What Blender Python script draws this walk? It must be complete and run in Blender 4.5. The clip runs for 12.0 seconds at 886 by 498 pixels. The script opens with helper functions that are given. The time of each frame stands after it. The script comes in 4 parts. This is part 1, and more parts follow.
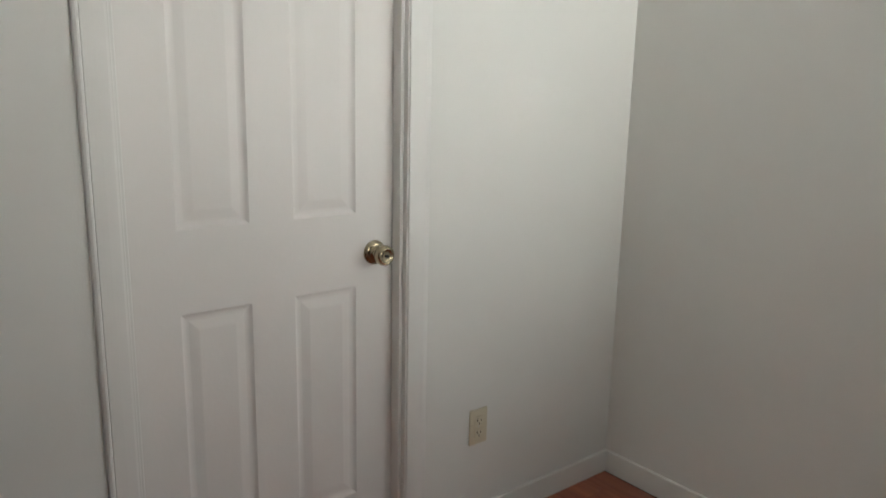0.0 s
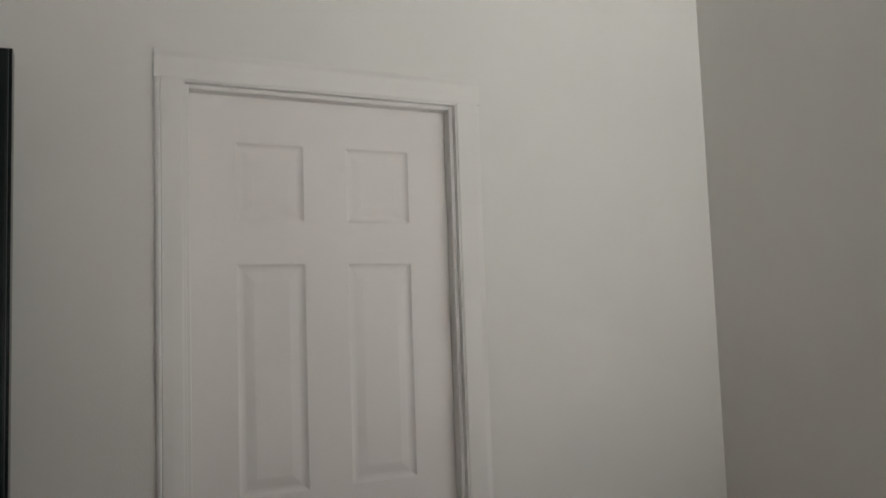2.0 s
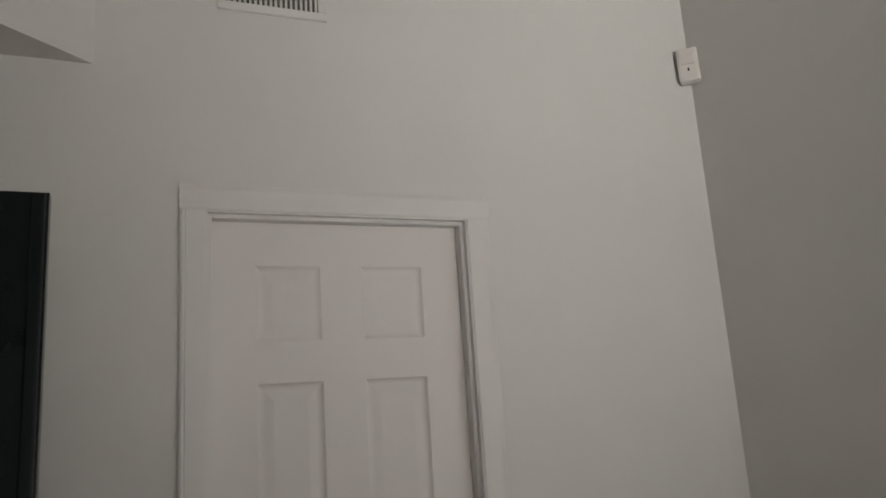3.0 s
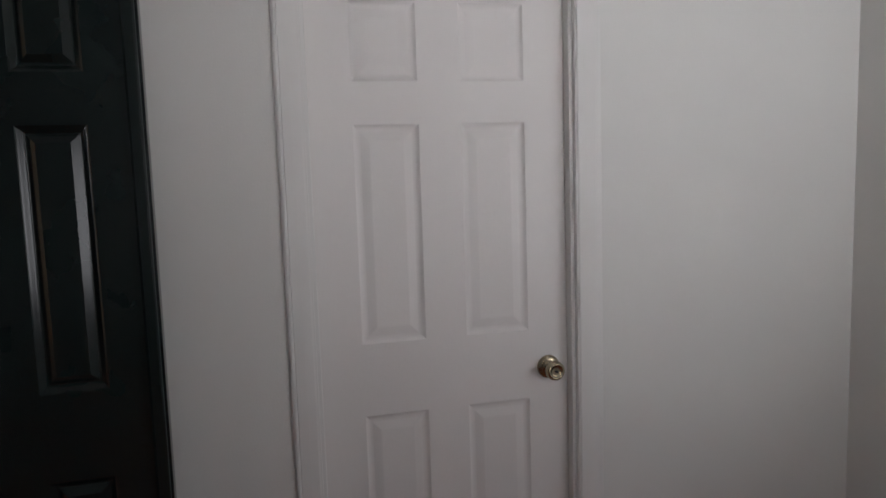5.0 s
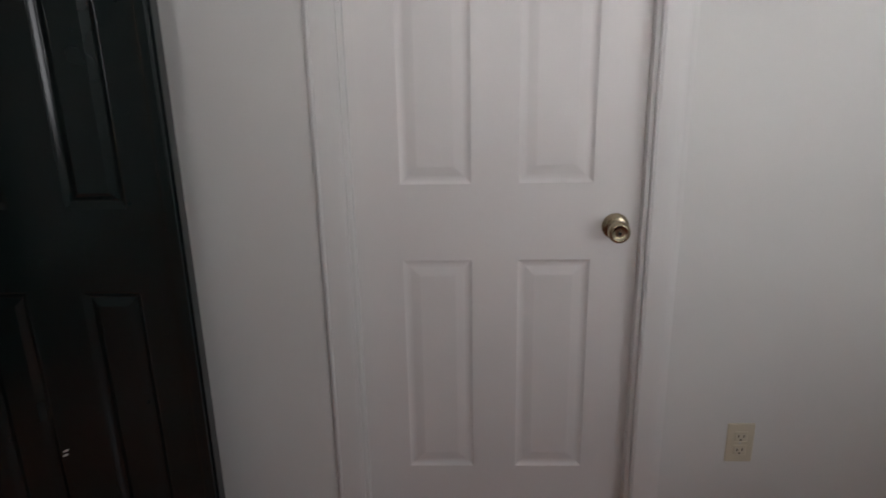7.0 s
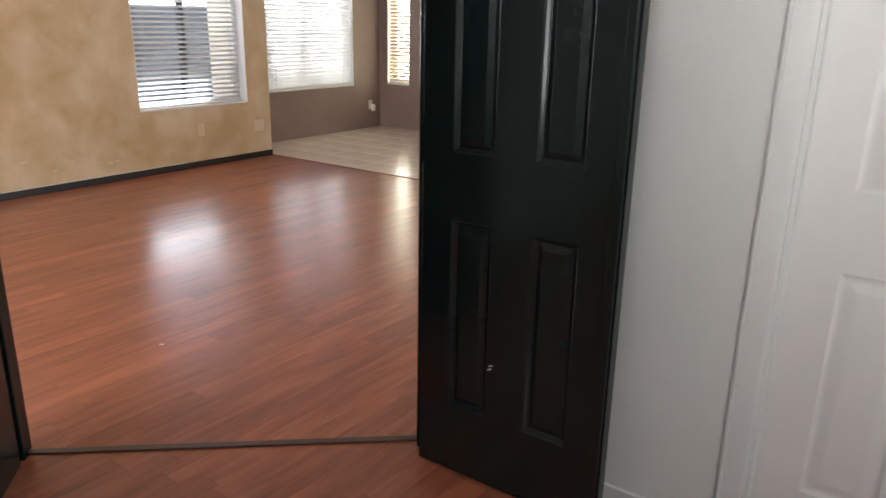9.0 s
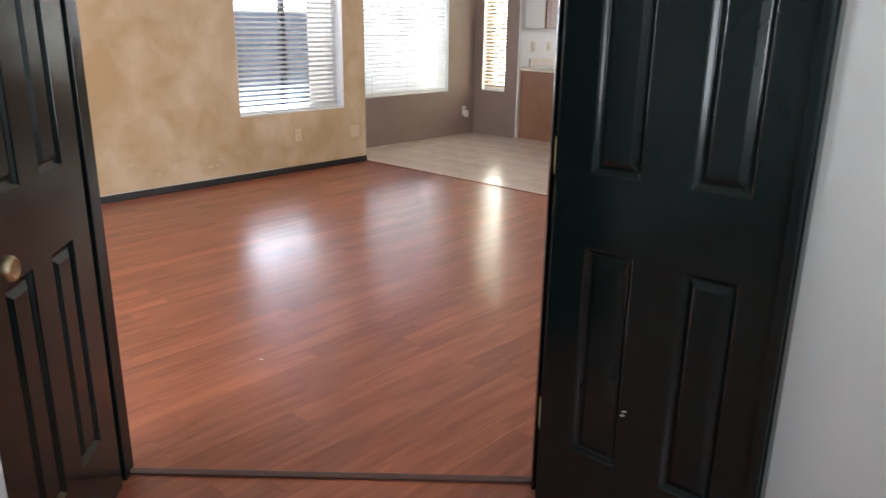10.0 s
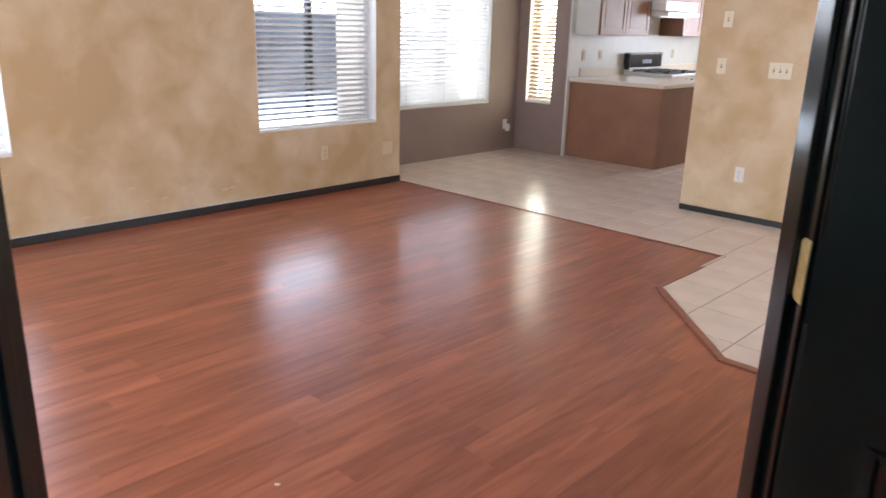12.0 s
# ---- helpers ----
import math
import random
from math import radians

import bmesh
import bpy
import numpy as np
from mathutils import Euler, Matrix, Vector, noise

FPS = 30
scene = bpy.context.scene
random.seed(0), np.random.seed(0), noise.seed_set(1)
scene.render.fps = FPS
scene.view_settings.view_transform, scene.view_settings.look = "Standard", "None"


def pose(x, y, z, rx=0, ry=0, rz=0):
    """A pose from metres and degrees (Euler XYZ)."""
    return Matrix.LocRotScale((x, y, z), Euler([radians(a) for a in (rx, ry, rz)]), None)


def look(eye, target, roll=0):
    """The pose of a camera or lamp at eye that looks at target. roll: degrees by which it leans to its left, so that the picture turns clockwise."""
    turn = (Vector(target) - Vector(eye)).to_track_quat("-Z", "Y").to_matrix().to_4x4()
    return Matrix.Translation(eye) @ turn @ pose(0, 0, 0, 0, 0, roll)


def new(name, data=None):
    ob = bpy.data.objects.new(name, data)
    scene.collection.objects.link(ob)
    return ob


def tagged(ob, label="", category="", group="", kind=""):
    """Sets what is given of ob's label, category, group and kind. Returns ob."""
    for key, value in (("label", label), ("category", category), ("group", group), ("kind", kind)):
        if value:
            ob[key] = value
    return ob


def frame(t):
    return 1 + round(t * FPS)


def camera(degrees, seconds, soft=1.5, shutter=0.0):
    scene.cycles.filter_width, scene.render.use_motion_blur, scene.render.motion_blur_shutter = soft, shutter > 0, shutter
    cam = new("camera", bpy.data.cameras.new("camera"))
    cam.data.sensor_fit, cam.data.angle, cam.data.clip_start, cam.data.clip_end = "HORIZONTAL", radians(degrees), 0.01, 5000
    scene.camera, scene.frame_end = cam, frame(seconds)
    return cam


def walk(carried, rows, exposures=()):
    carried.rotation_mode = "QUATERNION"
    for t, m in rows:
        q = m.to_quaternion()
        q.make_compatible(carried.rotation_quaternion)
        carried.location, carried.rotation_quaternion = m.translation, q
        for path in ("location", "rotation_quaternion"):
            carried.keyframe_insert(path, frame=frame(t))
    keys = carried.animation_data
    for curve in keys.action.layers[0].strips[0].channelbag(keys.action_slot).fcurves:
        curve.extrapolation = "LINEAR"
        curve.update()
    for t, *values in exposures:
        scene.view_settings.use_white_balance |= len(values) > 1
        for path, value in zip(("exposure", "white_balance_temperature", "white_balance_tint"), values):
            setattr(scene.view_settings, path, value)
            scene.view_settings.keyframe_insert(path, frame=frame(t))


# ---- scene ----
cam = camera(61.8, 12.0, shutter=0.3)
PATH = [
    (0, (-0.32, -1.566, 1.344), (0.903, -0.039, 0.927), 1.2),
    (0.5, (-0.206, -1.57, 1.426), (0.906, 0.063, 1.115), -1.3),
    (1, (-0.15, -1.682, 1.44), (0.85, 0.043, 1.285), -0.6),
    (1.5, (-0.112, -1.742, 1.456), (0.8, 0.037, 1.412), -2.0),
    (2, (-0.067, -1.824, 1.48), (0.756, -0.007, 1.634), -2.0),
    (2.5, (-0.059, -1.855, 1.524), (0.763, -0.045, 1.747), -2.8),
    (3, (-0.05, -1.9, 1.523), (0.698, -0.09, 1.93), -3.8),
    (3.5, (-0.061, -1.869, 1.504), (0.567, 0.02, 1.698), -3.4),
    (3.7, (-0.066, -1.86, 1.504), (0.543, 0.04, 1.644), -2.3),
    (5.5, (0.002, -1.821, 1.47), (0.466, 0.097, 1.145), -1.7),
    (6, (0.102, -1.738, 1.394), (0.533, 0.177, 1.007), 0.2),
    (6.5, (0.273, -1.665, 1.455), (0.455, 0.257, 0.933), -0.2),
    (7, (0.383, -1.677, 1.461), (0.316, 0.213, 0.811), -1.2),
    (7.5, (0.45, -1.723, 1.444), (0.046, 0.119, 0.779), 0.2),
    (7.7, (0.503, -1.74, 1.411), (-0.083, 0.062, 0.771), -0.4),
    (9.3, (0.379, -1.841, 1.391), (-0.786, -0.336, 0.777), 0.7),
    (9.5, (0.342, -1.818, 1.393), (-0.862, -0.347, 0.771), 0.1),
    (10, (0.197, -1.757, 1.394), (-1.084, -0.339, 0.805), 0.9),
    (10.5, (0.068, -1.699, 1.392), (-1.287, -0.344, 0.821), -0.1),
    (11, (-0.089, -1.551, 1.38), (-1.492, -0.257, 0.783), 0.7),
    (11.5, (-0.277, -1.393, 1.388), (-1.678, -0.113, 0.754), 1.9),
    (12, (-0.561, -1.244, 1.397), (-1.879, 0.143, 0.815), 1.6),
]
EXPOSURES = [(0, -0.42, 6350, 6), (0.5, -0.86, 6320, 7), (1, -1.1, 6350, 5), (1.5, -1.14, 6400, 8), (2.5, -1.47, 6550, 11), (3.1, -1.62, 6600, 14), (3.7, -1.66, 6300, 16), (5.5, -1.02, 6050, 16), (6.5, -0.9, 6000, 17), (7, -0.83, 6150, 15), (7.7, -0.46, 6300, 13), (9.5, 0.2, 6000, 10), (10, 0.32, 5800, 10), (11, 0.38, 5630, 12), (11.5, 0.38, 5600, 12), (12, 0.28, 5700, 13)]
walk(cam, [(t, look(eye, target, roll)) for t, eye, target, roll in PATH], EXPOSURES)

# ---------------------------------------------------------------- light and world
SKY_UP = radians(63)
world = bpy.data.worlds.new("world")
scene.world = world
world.use_nodes = True
sky = world.node_tree.nodes.new("ShaderNodeTexSky")
sky.sky_type, sky.sun_disc, sky.sun_elevation, sky.sun_rotation = "NISHITA", False, SKY_UP, radians(209)
world.node_tree.links.new(sky.outputs[0], world.node_tree.nodes["Background"].inputs[0])
world.node_tree.nodes["Background"].inputs[1].default_value = 0.12
sun = new("sun", bpy.data.lights.new("sun", "SUN"))
sun.data.energy, sun.data.angle, sun.data.color = 4.5, radians(0.53), (1.0, 0.95, 0.88)
sun.matrix_world = look((-2.0, -3.6, 8.0), (0, 0, 0))


def window_lamp(name, eye, target, wide, high, watts, colour, spread=180):
    """An area lamp as daylight at a window's opening; several openings are unseen."""
    lamp = new(name, bpy.data.lights.new(name, "AREA"))
    lamp.data.shape, lamp.data.size, lamp.data.size_y = "RECTANGLE", wide, high
    lamp.data.energy, lamp.data.color, lamp.data.spread = watts, colour, radians(spread)
    lamp.matrix_world = look(eye, target)
    return lamp


window_lamp("daylight_bedroom", (1.76, -1.62, 1.30), (0.76, -1.42, 1.90), 1.05, 0.85, 21, (1.0, 0.995, 0.95))
window_lamp("daylight_bedroom_south", (0.75, -6.06, 1.45), (1.6, 0.0, 3.15), 1.6, 1.3, 36, (1.0, 0.975, 0.92), spread=52)
# low strip lamp added behind the blind to make the floor's bright reflection
window_lamp("floor_patch_lamp", (-5.595, 2.25, 0.675), (0, 2.25, 0.675), 0.75, 0.19, 4.6, (0.90, 0.96, 1.0))
window_lamp("daylight_living_far", (-5.605, -0.42, 1.30), (0, -0.42, 1.3), 1.10, 1.38, 14, (0.93, 0.97, 1.0))
window_lamp("daylight_nook_side", (-5.735, 5.935, 1.30), (-5.735, 0, 1.3), 0.36, 1.44, 17, (1.0, 0.91, 0.58))
window_lamp("daylight_living_south", (-3.2, -3.66, 1.35), (-2.9, 0, 1.3), 1.9, 1.5, 114, (1.0, 0.97, 0.93))
# fill lamp in an unseen opening, added to brighten the kitchen and tiles
window_lamp("fill_kitchen", (-4.0, 9.07, 1.55), (-4.4, 6.0, 1.2), 1.0, 0.9, 38, (1.0, 0.99, 0.97))
# fill lamp in an invented entry-wall opening, brightens the floor from the right
window_lamp("fill_entry", (0.56, 2.9, 1.35), (-4.0, 3.1, 0.9), 1.4, 1.5, 40, (1.0, 0.98, 0.94))

# ---------------------------------------------------------------- materials


def material(name, base, rough=0.6, metal=0.0, spread=0.06, scale=6.0, fine=140.0, bump=0.05, coat=0.0, second=None, spec=0.5, vary=0.06):
    """A painted or plain surface: two scales of mottling in colour and gloss, and a fine relief."""
    mat = bpy.data.materials.new(name)
    mat.use_nodes = True
    nodes, links = mat.node_tree.nodes, mat.node_tree.links
    shader = nodes["Principled BSDF"]
    shader.inputs["Metallic"].default_value = metal
    shader.inputs["Coat Weight"].default_value = coat
    shader.inputs["Specular IOR Level"].default_value = spec
    place = nodes.new("ShaderNodeTexCoord")
    large, small = nodes.new("ShaderNodeTexNoise"), nodes.new("ShaderNodeTexNoise")
    large.inputs["Scale"].default_value, large.inputs["Detail"].default_value = scale, 5.0
    small.inputs["Scale"].default_value, small.inputs["Detail"].default_value = fine, 3.0
    ramp = nodes.new("ShaderNodeValToRGB")
    low = second or [c * (1 - spread) for c in base]
    high = base if second else [min(1.0, c * (1 + spread)) for c in base]
    ramp.color_ramp.elements[0].position, ramp.color_ramp.elements[1].position = 0.32, 0.68
    ramp.color_ramp.elements[0].color, ramp.color_ramp.elements[1].color = (*low, 1), (*high, 1)
    for node in (large, small):
        links.new(place.outputs["Object"], node.inputs["Vector"])
    links.new(large.outputs["Fac"], ramp.inputs["Fac"])
    links.new(ramp.outputs["Color"], shader.inputs["Base Color"])
    gloss = nodes.new("ShaderNodeMapRange")
    gloss.inputs["To Min"].default_value, gloss.inputs["To Max"].default_value = max(0.02, rough - vary), min(1, rough + vary)
    links.new(small.outputs["Fac"], gloss.inputs["Value"])
    links.new(gloss.outputs["Result"], shader.inputs["Roughness"])
    relief = nodes.new("ShaderNodeBump")
    relief.inputs["Strength"].default_value, relief.inputs["Distance"].default_value = bump, 0.004
    links.new(small.outputs["Fac"], relief.inputs["Height"])
    if bump:
        links.new(relief.outputs["Normal"], shader.inputs["Normal"])
    return mat


def plank_material():
    """Reddish laminate: streaks along each board, a tone of its own for each."""
    mat = bpy.data.materials.new("laminate")
    mat.use_nodes = True
    nodes, links = mat.node_tree.nodes, mat.node_tree.links
    shader = nodes["Principled BSDF"]
    place, info = nodes.new("ShaderNodeTexCoord"), nodes.new("ShaderNodeObjectInfo")
    isle = nodes.new("ShaderNodeNewGeometry")
    both = nodes.new("ShaderNodeMath")
    both.operation = "ADD"
    links.new(info.outputs["Random"], both.inputs[0])
    links.new(isle.outputs["Random Per Island"], both.inputs[1])
    wrap = nodes.new("ShaderNodeMath")
    wrap.operation = "FRACT"
    links.new(both.outputs[0], wrap.inputs[0])
    shift = nodes.new("ShaderNodeVectorMath")
    shift.operation = "MULTIPLY_ADD"
    shift.inputs[1].default_value = (11.0, 1.1, 1.0)
    links.new(place.outputs["Object"], shift.inputs[0])
    jump = nodes.new("ShaderNodeCombineXYZ")
    far = nodes.new("ShaderNodeMath")
    far.operation, far.inputs[1].default_value = "MULTIPLY", 37.0
    links.new(wrap.outputs[0], far.inputs[0])
    links.new(far.outputs[0], jump.inputs[2])
    links.new(far.outputs[0], jump.inputs[1])
    links.new(jump.outputs[0], shift.inputs[2])
    grain = nodes.new("ShaderNodeTexNoise")
    grain.inputs["Scale"].default_value, grain.inputs["Detail"].default_value = 2.2, 6.0
    grain.inputs["Distortion"].default_value = 0.6
    links.new(shift.outputs[0], grain.inputs["Vector"])
    ramp = nodes.new("ShaderNodeValToRGB")
    ramp.color_ramp.elements[0].position, ramp.color_ramp.elements[1].position = 0.30, 0.72
    ramp.color_ramp.elements[0].color, ramp.color_ramp.elements[1].color = (0.212, 0.066, 0.035, 1), (0.375, 0.125, 0.065, 1)
    middle = ramp.color_ramp.elements.new(0.5)
    middle.color = (0.295, 0.093, 0.048, 1)
    links.new(grain.outputs["Fac"], ramp.inputs["Fac"])
    tone = nodes.new("ShaderNodeHueSaturation")
    value = nodes.new("ShaderNodeMapRange")
    value.inputs["To Min"].default_value, value.inputs["To Max"].default_value = 0.86, 1.19
    links.new(wrap.outputs[0], value.inputs["Value"])
    links.new(value.outputs["Result"], tone.inputs["Value"])
    links.new(ramp.outputs["Color"], tone.inputs["Color"])
    links.new(tone.outputs["Color"], shader.inputs["Base Color"])
    wear = nodes.new("ShaderNodeTexNoise")
    wear.inputs["Scale"].default_value, wear.inputs["Detail"].default_value = 1.6, 5.0
    links.new(place.outputs["Object"], wear.inputs["Vector"])
    gloss = nodes.new("ShaderNodeMapRange")
    gloss.inputs["To Min"].default_value, gloss.inputs["To Max"].default_value = 0.26, 0.40
    links.new(wear.outputs["Fac"], gloss.inputs["Value"])
    links.new(gloss.outputs["Result"], shader.inputs["Roughness"])
    shader.inputs["Coat Weight"].default_value, shader.inputs["Coat Roughness"].default_value = 0.40, 0.20
    shader.inputs["Specular IOR Level"].default_value = 0.28
    relief = nodes.new("ShaderNodeBump")
    relief.inputs["Strength"].default_value, relief.inputs["Distance"].default_value = 0.03, 0.002
    links.new(grain.outputs["Fac"], relief.inputs["Height"])
    links.new(relief.outputs["Normal"], shader.inputs["Normal"])
    return mat


def glass_material():
    mat = bpy.data.materials.new("window_glass")
    mat.use_nodes = True
    shader = mat.node_tree.nodes["Principled BSDF"]
    shader.inputs["Transmission Weight"].default_value = 1.0
    shader.inputs["Roughness"].default_value = 0.0
    shader.inputs["IOR"].default_value = 1.05
    shader.inputs["Base Color"].default_value = (0.96, 0.98, 0.98, 1)
    return mat


def faux_material():
    """Sponged tan glaze: broad cloudy patches, small dabs and rubbed pale spots."""
    mat = material("tan_sponged_plaster", (0.66, 0.47, 0.27), rough=0.55, fine=70, bump=0.12)
    nodes, links = mat.node_tree.nodes, mat.node_tree.links
    shader = nodes["Principled BSDF"]
    place = nodes.new("ShaderNodeTexCoord")
    colours = ((0.49, 0.348, 0.180), (0.575, 0.432, 0.262), (0.66, 0.535, 0.365))
    broad, dabs = nodes.new("ShaderNodeTexNoise"), nodes.new("ShaderNodeTexNoise")
    broad.inputs["Scale"].default_value, broad.inputs["Detail"].default_value, broad.inputs["Distortion"].default_value = 1.15, 2.0, 0.2
    dabs.inputs["Scale"].default_value, dabs.inputs["Detail"].default_value, dabs.inputs["Distortion"].default_value = 4.6, 4.0, 0.35
    mix = nodes.new("ShaderNodeMath")
    mix.operation, mix.inputs[1].default_value = "MULTIPLY_ADD", 0.55
    half = nodes.new("ShaderNodeMath")
    half.operation, half.inputs[1].default_value = "MULTIPLY", 0.45
    for node in (broad, dabs):
        links.new(place.outputs["Object"], node.inputs["Vector"])
    links.new(dabs.outputs["Fac"], half.inputs[0])
    links.new(broad.outputs["Fac"], mix.inputs[0])
    links.new(half.outputs[0], mix.inputs[2])
    ramp = nodes.new("ShaderNodeValToRGB")
    ramp.color_ramp.elements[0].position, ramp.color_ramp.elements[1].position = 0.38, 0.62
    ramp.color_ramp.elements[0].color, ramp.color_ramp.elements[1].color = (*colours[0], 1), (*colours[2], 1)
    ramp.color_ramp.elements.new(0.5).color = (*colours[1], 1)
    links.new(mix.outputs[0], ramp.inputs["Fac"])
    links.new(ramp.outputs["Color"], shader.inputs["Base Color"])
    return mat


WHITE_WALL = material("white_wall_paint", (0.70, 0.70, 0.675), rough=0.7, spread=0.025, scale=2.2, fine=190, bump=0.12)
WHITE_TRIM = material("white_trim_paint", (0.72, 0.716, 0.695), rough=0.45, spread=0.02, scale=4, fine=60, bump=0.008)
DOOR_WHITE = material("white_door_paint", (0.74, 0.72, 0.70), rough=0.45, spread=0.02, scale=3, fine=90, bump=0.05)
BLACK_GLOSS = material("black_door_paint", (0.007, 0.013, 0.013), rough=0.17, spread=0.12, scale=5, fine=7, bump=0.0, vary=0.004, spec=0.42)
TAN_FAUX = faux_material()
BROWN_WALL = material("mauve_brown_paint", (0.27, 0.20, 0.175), rough=0.65, spread=0.06, scale=2.5, fine=160, bump=0.1)
DARK_BASE = material("black_baseboard_paint", (0.018, 0.018, 0.018), rough=0.38, spread=0.2, scale=8, fine=90)
TILE = material("beige_ceramic_tile", (0.68, 0.575, 0.495), rough=0.21, spread=0.07, scale=4, fine=40, bump=0.012)
GROUT = material("tan_grout", (0.30, 0.245, 0.20), rough=0.85, spread=0.12, scale=14, fine=200, bump=0.3)
LAMINATE = plank_material()
UNDERLAY = material("floor_joint", (0.05, 0.018, 0.010), rough=0.7, spread=0.2)
BRASS = material("aged_brass", (0.50, 0.43, 0.27), rough=0.34, metal=1.0, spread=0.14, scale=30, fine=160)
HINGE = material("dull_yellow_brass", (0.70, 0.58, 0.25), rough=0.45, metal=0.55, spread=0.12, scale=60)
SATIN = material("antique_brass_knob", (0.42, 0.36, 0.25), rough=0.24, metal=1.0, spread=0.12, scale=40, fine=160)
STEEL = material("steel_plate", (0.55, 0.55, 0.53), rough=0.34, metal=1.0, spread=0.1, scale=30)
ALMOND = material("almond_plastic", (0.60, 0.55, 0.42), rough=0.4, spread=0.03, scale=20, bump=0.01)
CREAM = material("cream_plastic", (0.74, 0.68, 0.52), rough=0.4, spread=0.03, scale=20, bump=0.01)
IVORY = material("white_plastic", (0.78, 0.77, 0.73), rough=0.36, spread=0.02, scale=20, bump=0.01)
DARK_SLOT = material("dark_slot", (0.02, 0.02, 0.02), rough=0.6)
VENT_SHADE = material("vent_gap_shade", (0.10, 0.095, 0.085), rough=0.8)
BLIND = material("white_blind_slat", (0.80, 0.79, 0.76), rough=0.45, spread=0.03, scale=9, bump=0.02)
# darker copy of the blind slat, with its backlit shade in the colour
SHADED_SLAT = material("shaded_blind_slat", (0.40, 0.30, 0.22), rough=0.5, spread=0.06, scale=9, bump=0.02)
CORD = material("blind_cord", (0.62, 0.60, 0.56), rough=0.8)
FRAME_WHITE = material("white_window_frame", (0.80, 0.80, 0.79), rough=0.4, spread=0.02)
FRAME_DARK = material("bronze_window_mullion", (0.035, 0.045, 0.06), rough=0.4, spread=0.1)
GLASS = glass_material()
CABINET = material("brown_wood_cabinet", (0.29, 0.148, 0.086), rough=0.42, scale=3, fine=60, second=(0.23, 0.108, 0.062))
COUNTER = material("cream_laminate_counter", (0.72, 0.66, 0.56), rough=0.3, spread=0.05, scale=30)
SPLASH = material("white_backsplash_paint", (0.70, 0.71, 0.69), rough=0.4, spread=0.03)
ENAMEL = material("white_enamel", (0.80, 0.80, 0.80), rough=0.2, spread=0.02)
STOVE_BLACK = material("black_stove_glass", (0.012, 0.013, 0.016), rough=0.12, spread=0.1)
CLOCK = material("grey_clock_face", (0.16, 0.18, 0.21), rough=0.3)
IRON = material("cast_iron_grate", (0.02, 0.02, 0.02), rough=0.55, spread=0.2, fine=200, bump=0.3)
CEILING = material("white_ceiling_texture", (0.76, 0.75, 0.73), rough=0.85, spread=0.02, scale=3, fine=120, bump=0.35)
STUCCO = material("outdoor_stucco", (0.72, 0.68, 0.62), rough=0.9, spread=0.08, scale=2, fine=120, bump=0.4)
GAP_SHADE = material("blue_grey_shade_wall", (0.24, 0.28, 0.34), rough=0.9, spread=0.3, scale=2, fine=90, bump=0.4)
GROUND = material("outdoor_concrete", (0.42, 0.39, 0.35), rough=0.9, spread=0.1, scale=1.5, fine=60, bump=0.3)
CHIP = material("chipped_paint", (0.62, 0.60, 0.57), rough=0.7, spread=0.1)
TAN_PALE = material("scraped_tan_plaster", (0.64, 0.51, 0.35), rough=0.8, spread=0.08, scale=30)
THRESHOLD = material("dark_threshold_strip", (0.075, 0.032, 0.022), rough=0.4, spread=0.2, scale=14)
REDUCER = material("reddish_floor_moulding", (0.25, 0.090, 0.050), rough=0.35, spread=0.15, scale=12)

# ---------------------------------------------------------------- building helpers


def box(bm, x0, x1, y0, y1, z0, z1, bevel=0.0, m=None):
    """A box between two corners, with its edges bevelled, in the pose m."""
    size = Matrix.Diagonal((x1 - x0, y1 - y0, z1 - z0, 1))
    at = Matrix.Translation(((x0 + x1) / 2, (y0 + y1) / 2, (z0 + z1) / 2))
    made = bmesh.ops.create_cube(bm, size=1.0, matrix=at @ size)
    if bevel:
        edges = list({e for v in made["verts"] for e in v.link_edges})
        made = bmesh.ops.bevel(bm, geom=edges, offset=bevel, segments=2, affect="EDGES", profile=0.5)
    if m is not None:
        verts = {v for v in made["verts"]} if not bevel else {v for f in made["faces"] for v in f.verts}
        if bevel:
            seen, stack = set(verts), list(verts)
            while stack:
                for e in stack.pop().link_edges:
                    for v in e.verts:
                        if v not in seen:
                            seen.add(v)
                            stack.append(v)
            verts = seen
        bmesh.ops.transform(bm, matrix=m, verts=list(verts))
    return bm


def boxes(*rows, bevel=0.0, m=None):
    bm = bmesh.new()
    for row in rows:
        box(bm, *row, bevel=bevel, m=m)
    return bm


def lathe(profile, sides=28, m=None):
    """A turned body round z from rows of (radius, height)."""
    bm = bmesh.new()
    rings = [[bm.verts.new((r * math.cos(2 * math.pi * k / sides), r * math.sin(2 * math.pi * k / sides), z)) for k in range(sides)] for r, z in profile]
    for a, b in zip(rings, rings[1:]):
        for k in range(sides):
            face = bm.faces.new((a[k], a[(k + 1) % sides], b[(k + 1) % sides], b[k]))
            face.smooth = True
    for ring, turn in ((rings[0], -1), (rings[-1], 1)):
        bm.faces.new(ring[::turn])
    if m is not None:
        bmesh.ops.transform(bm, matrix=m, verts=bm.verts)
    return bm


def mesh_of(name, bm, mat):
    bmesh.ops.recalc_face_normals(bm, faces=bm.faces)
    data = bpy.data.meshes.new(name)
    bm.to_mesh(data)
    bm.free()
    data.materials.append(mat)
    return data


def thing(name, bm, mat, label, category, group="", kind="", m=None):
    """A top-level thing made of one mesh."""
    ob = new(name, mesh_of(name, bm, mat))
    if m is not None:
        ob.matrix_world = m
    return tagged(ob, label, category, group, kind)


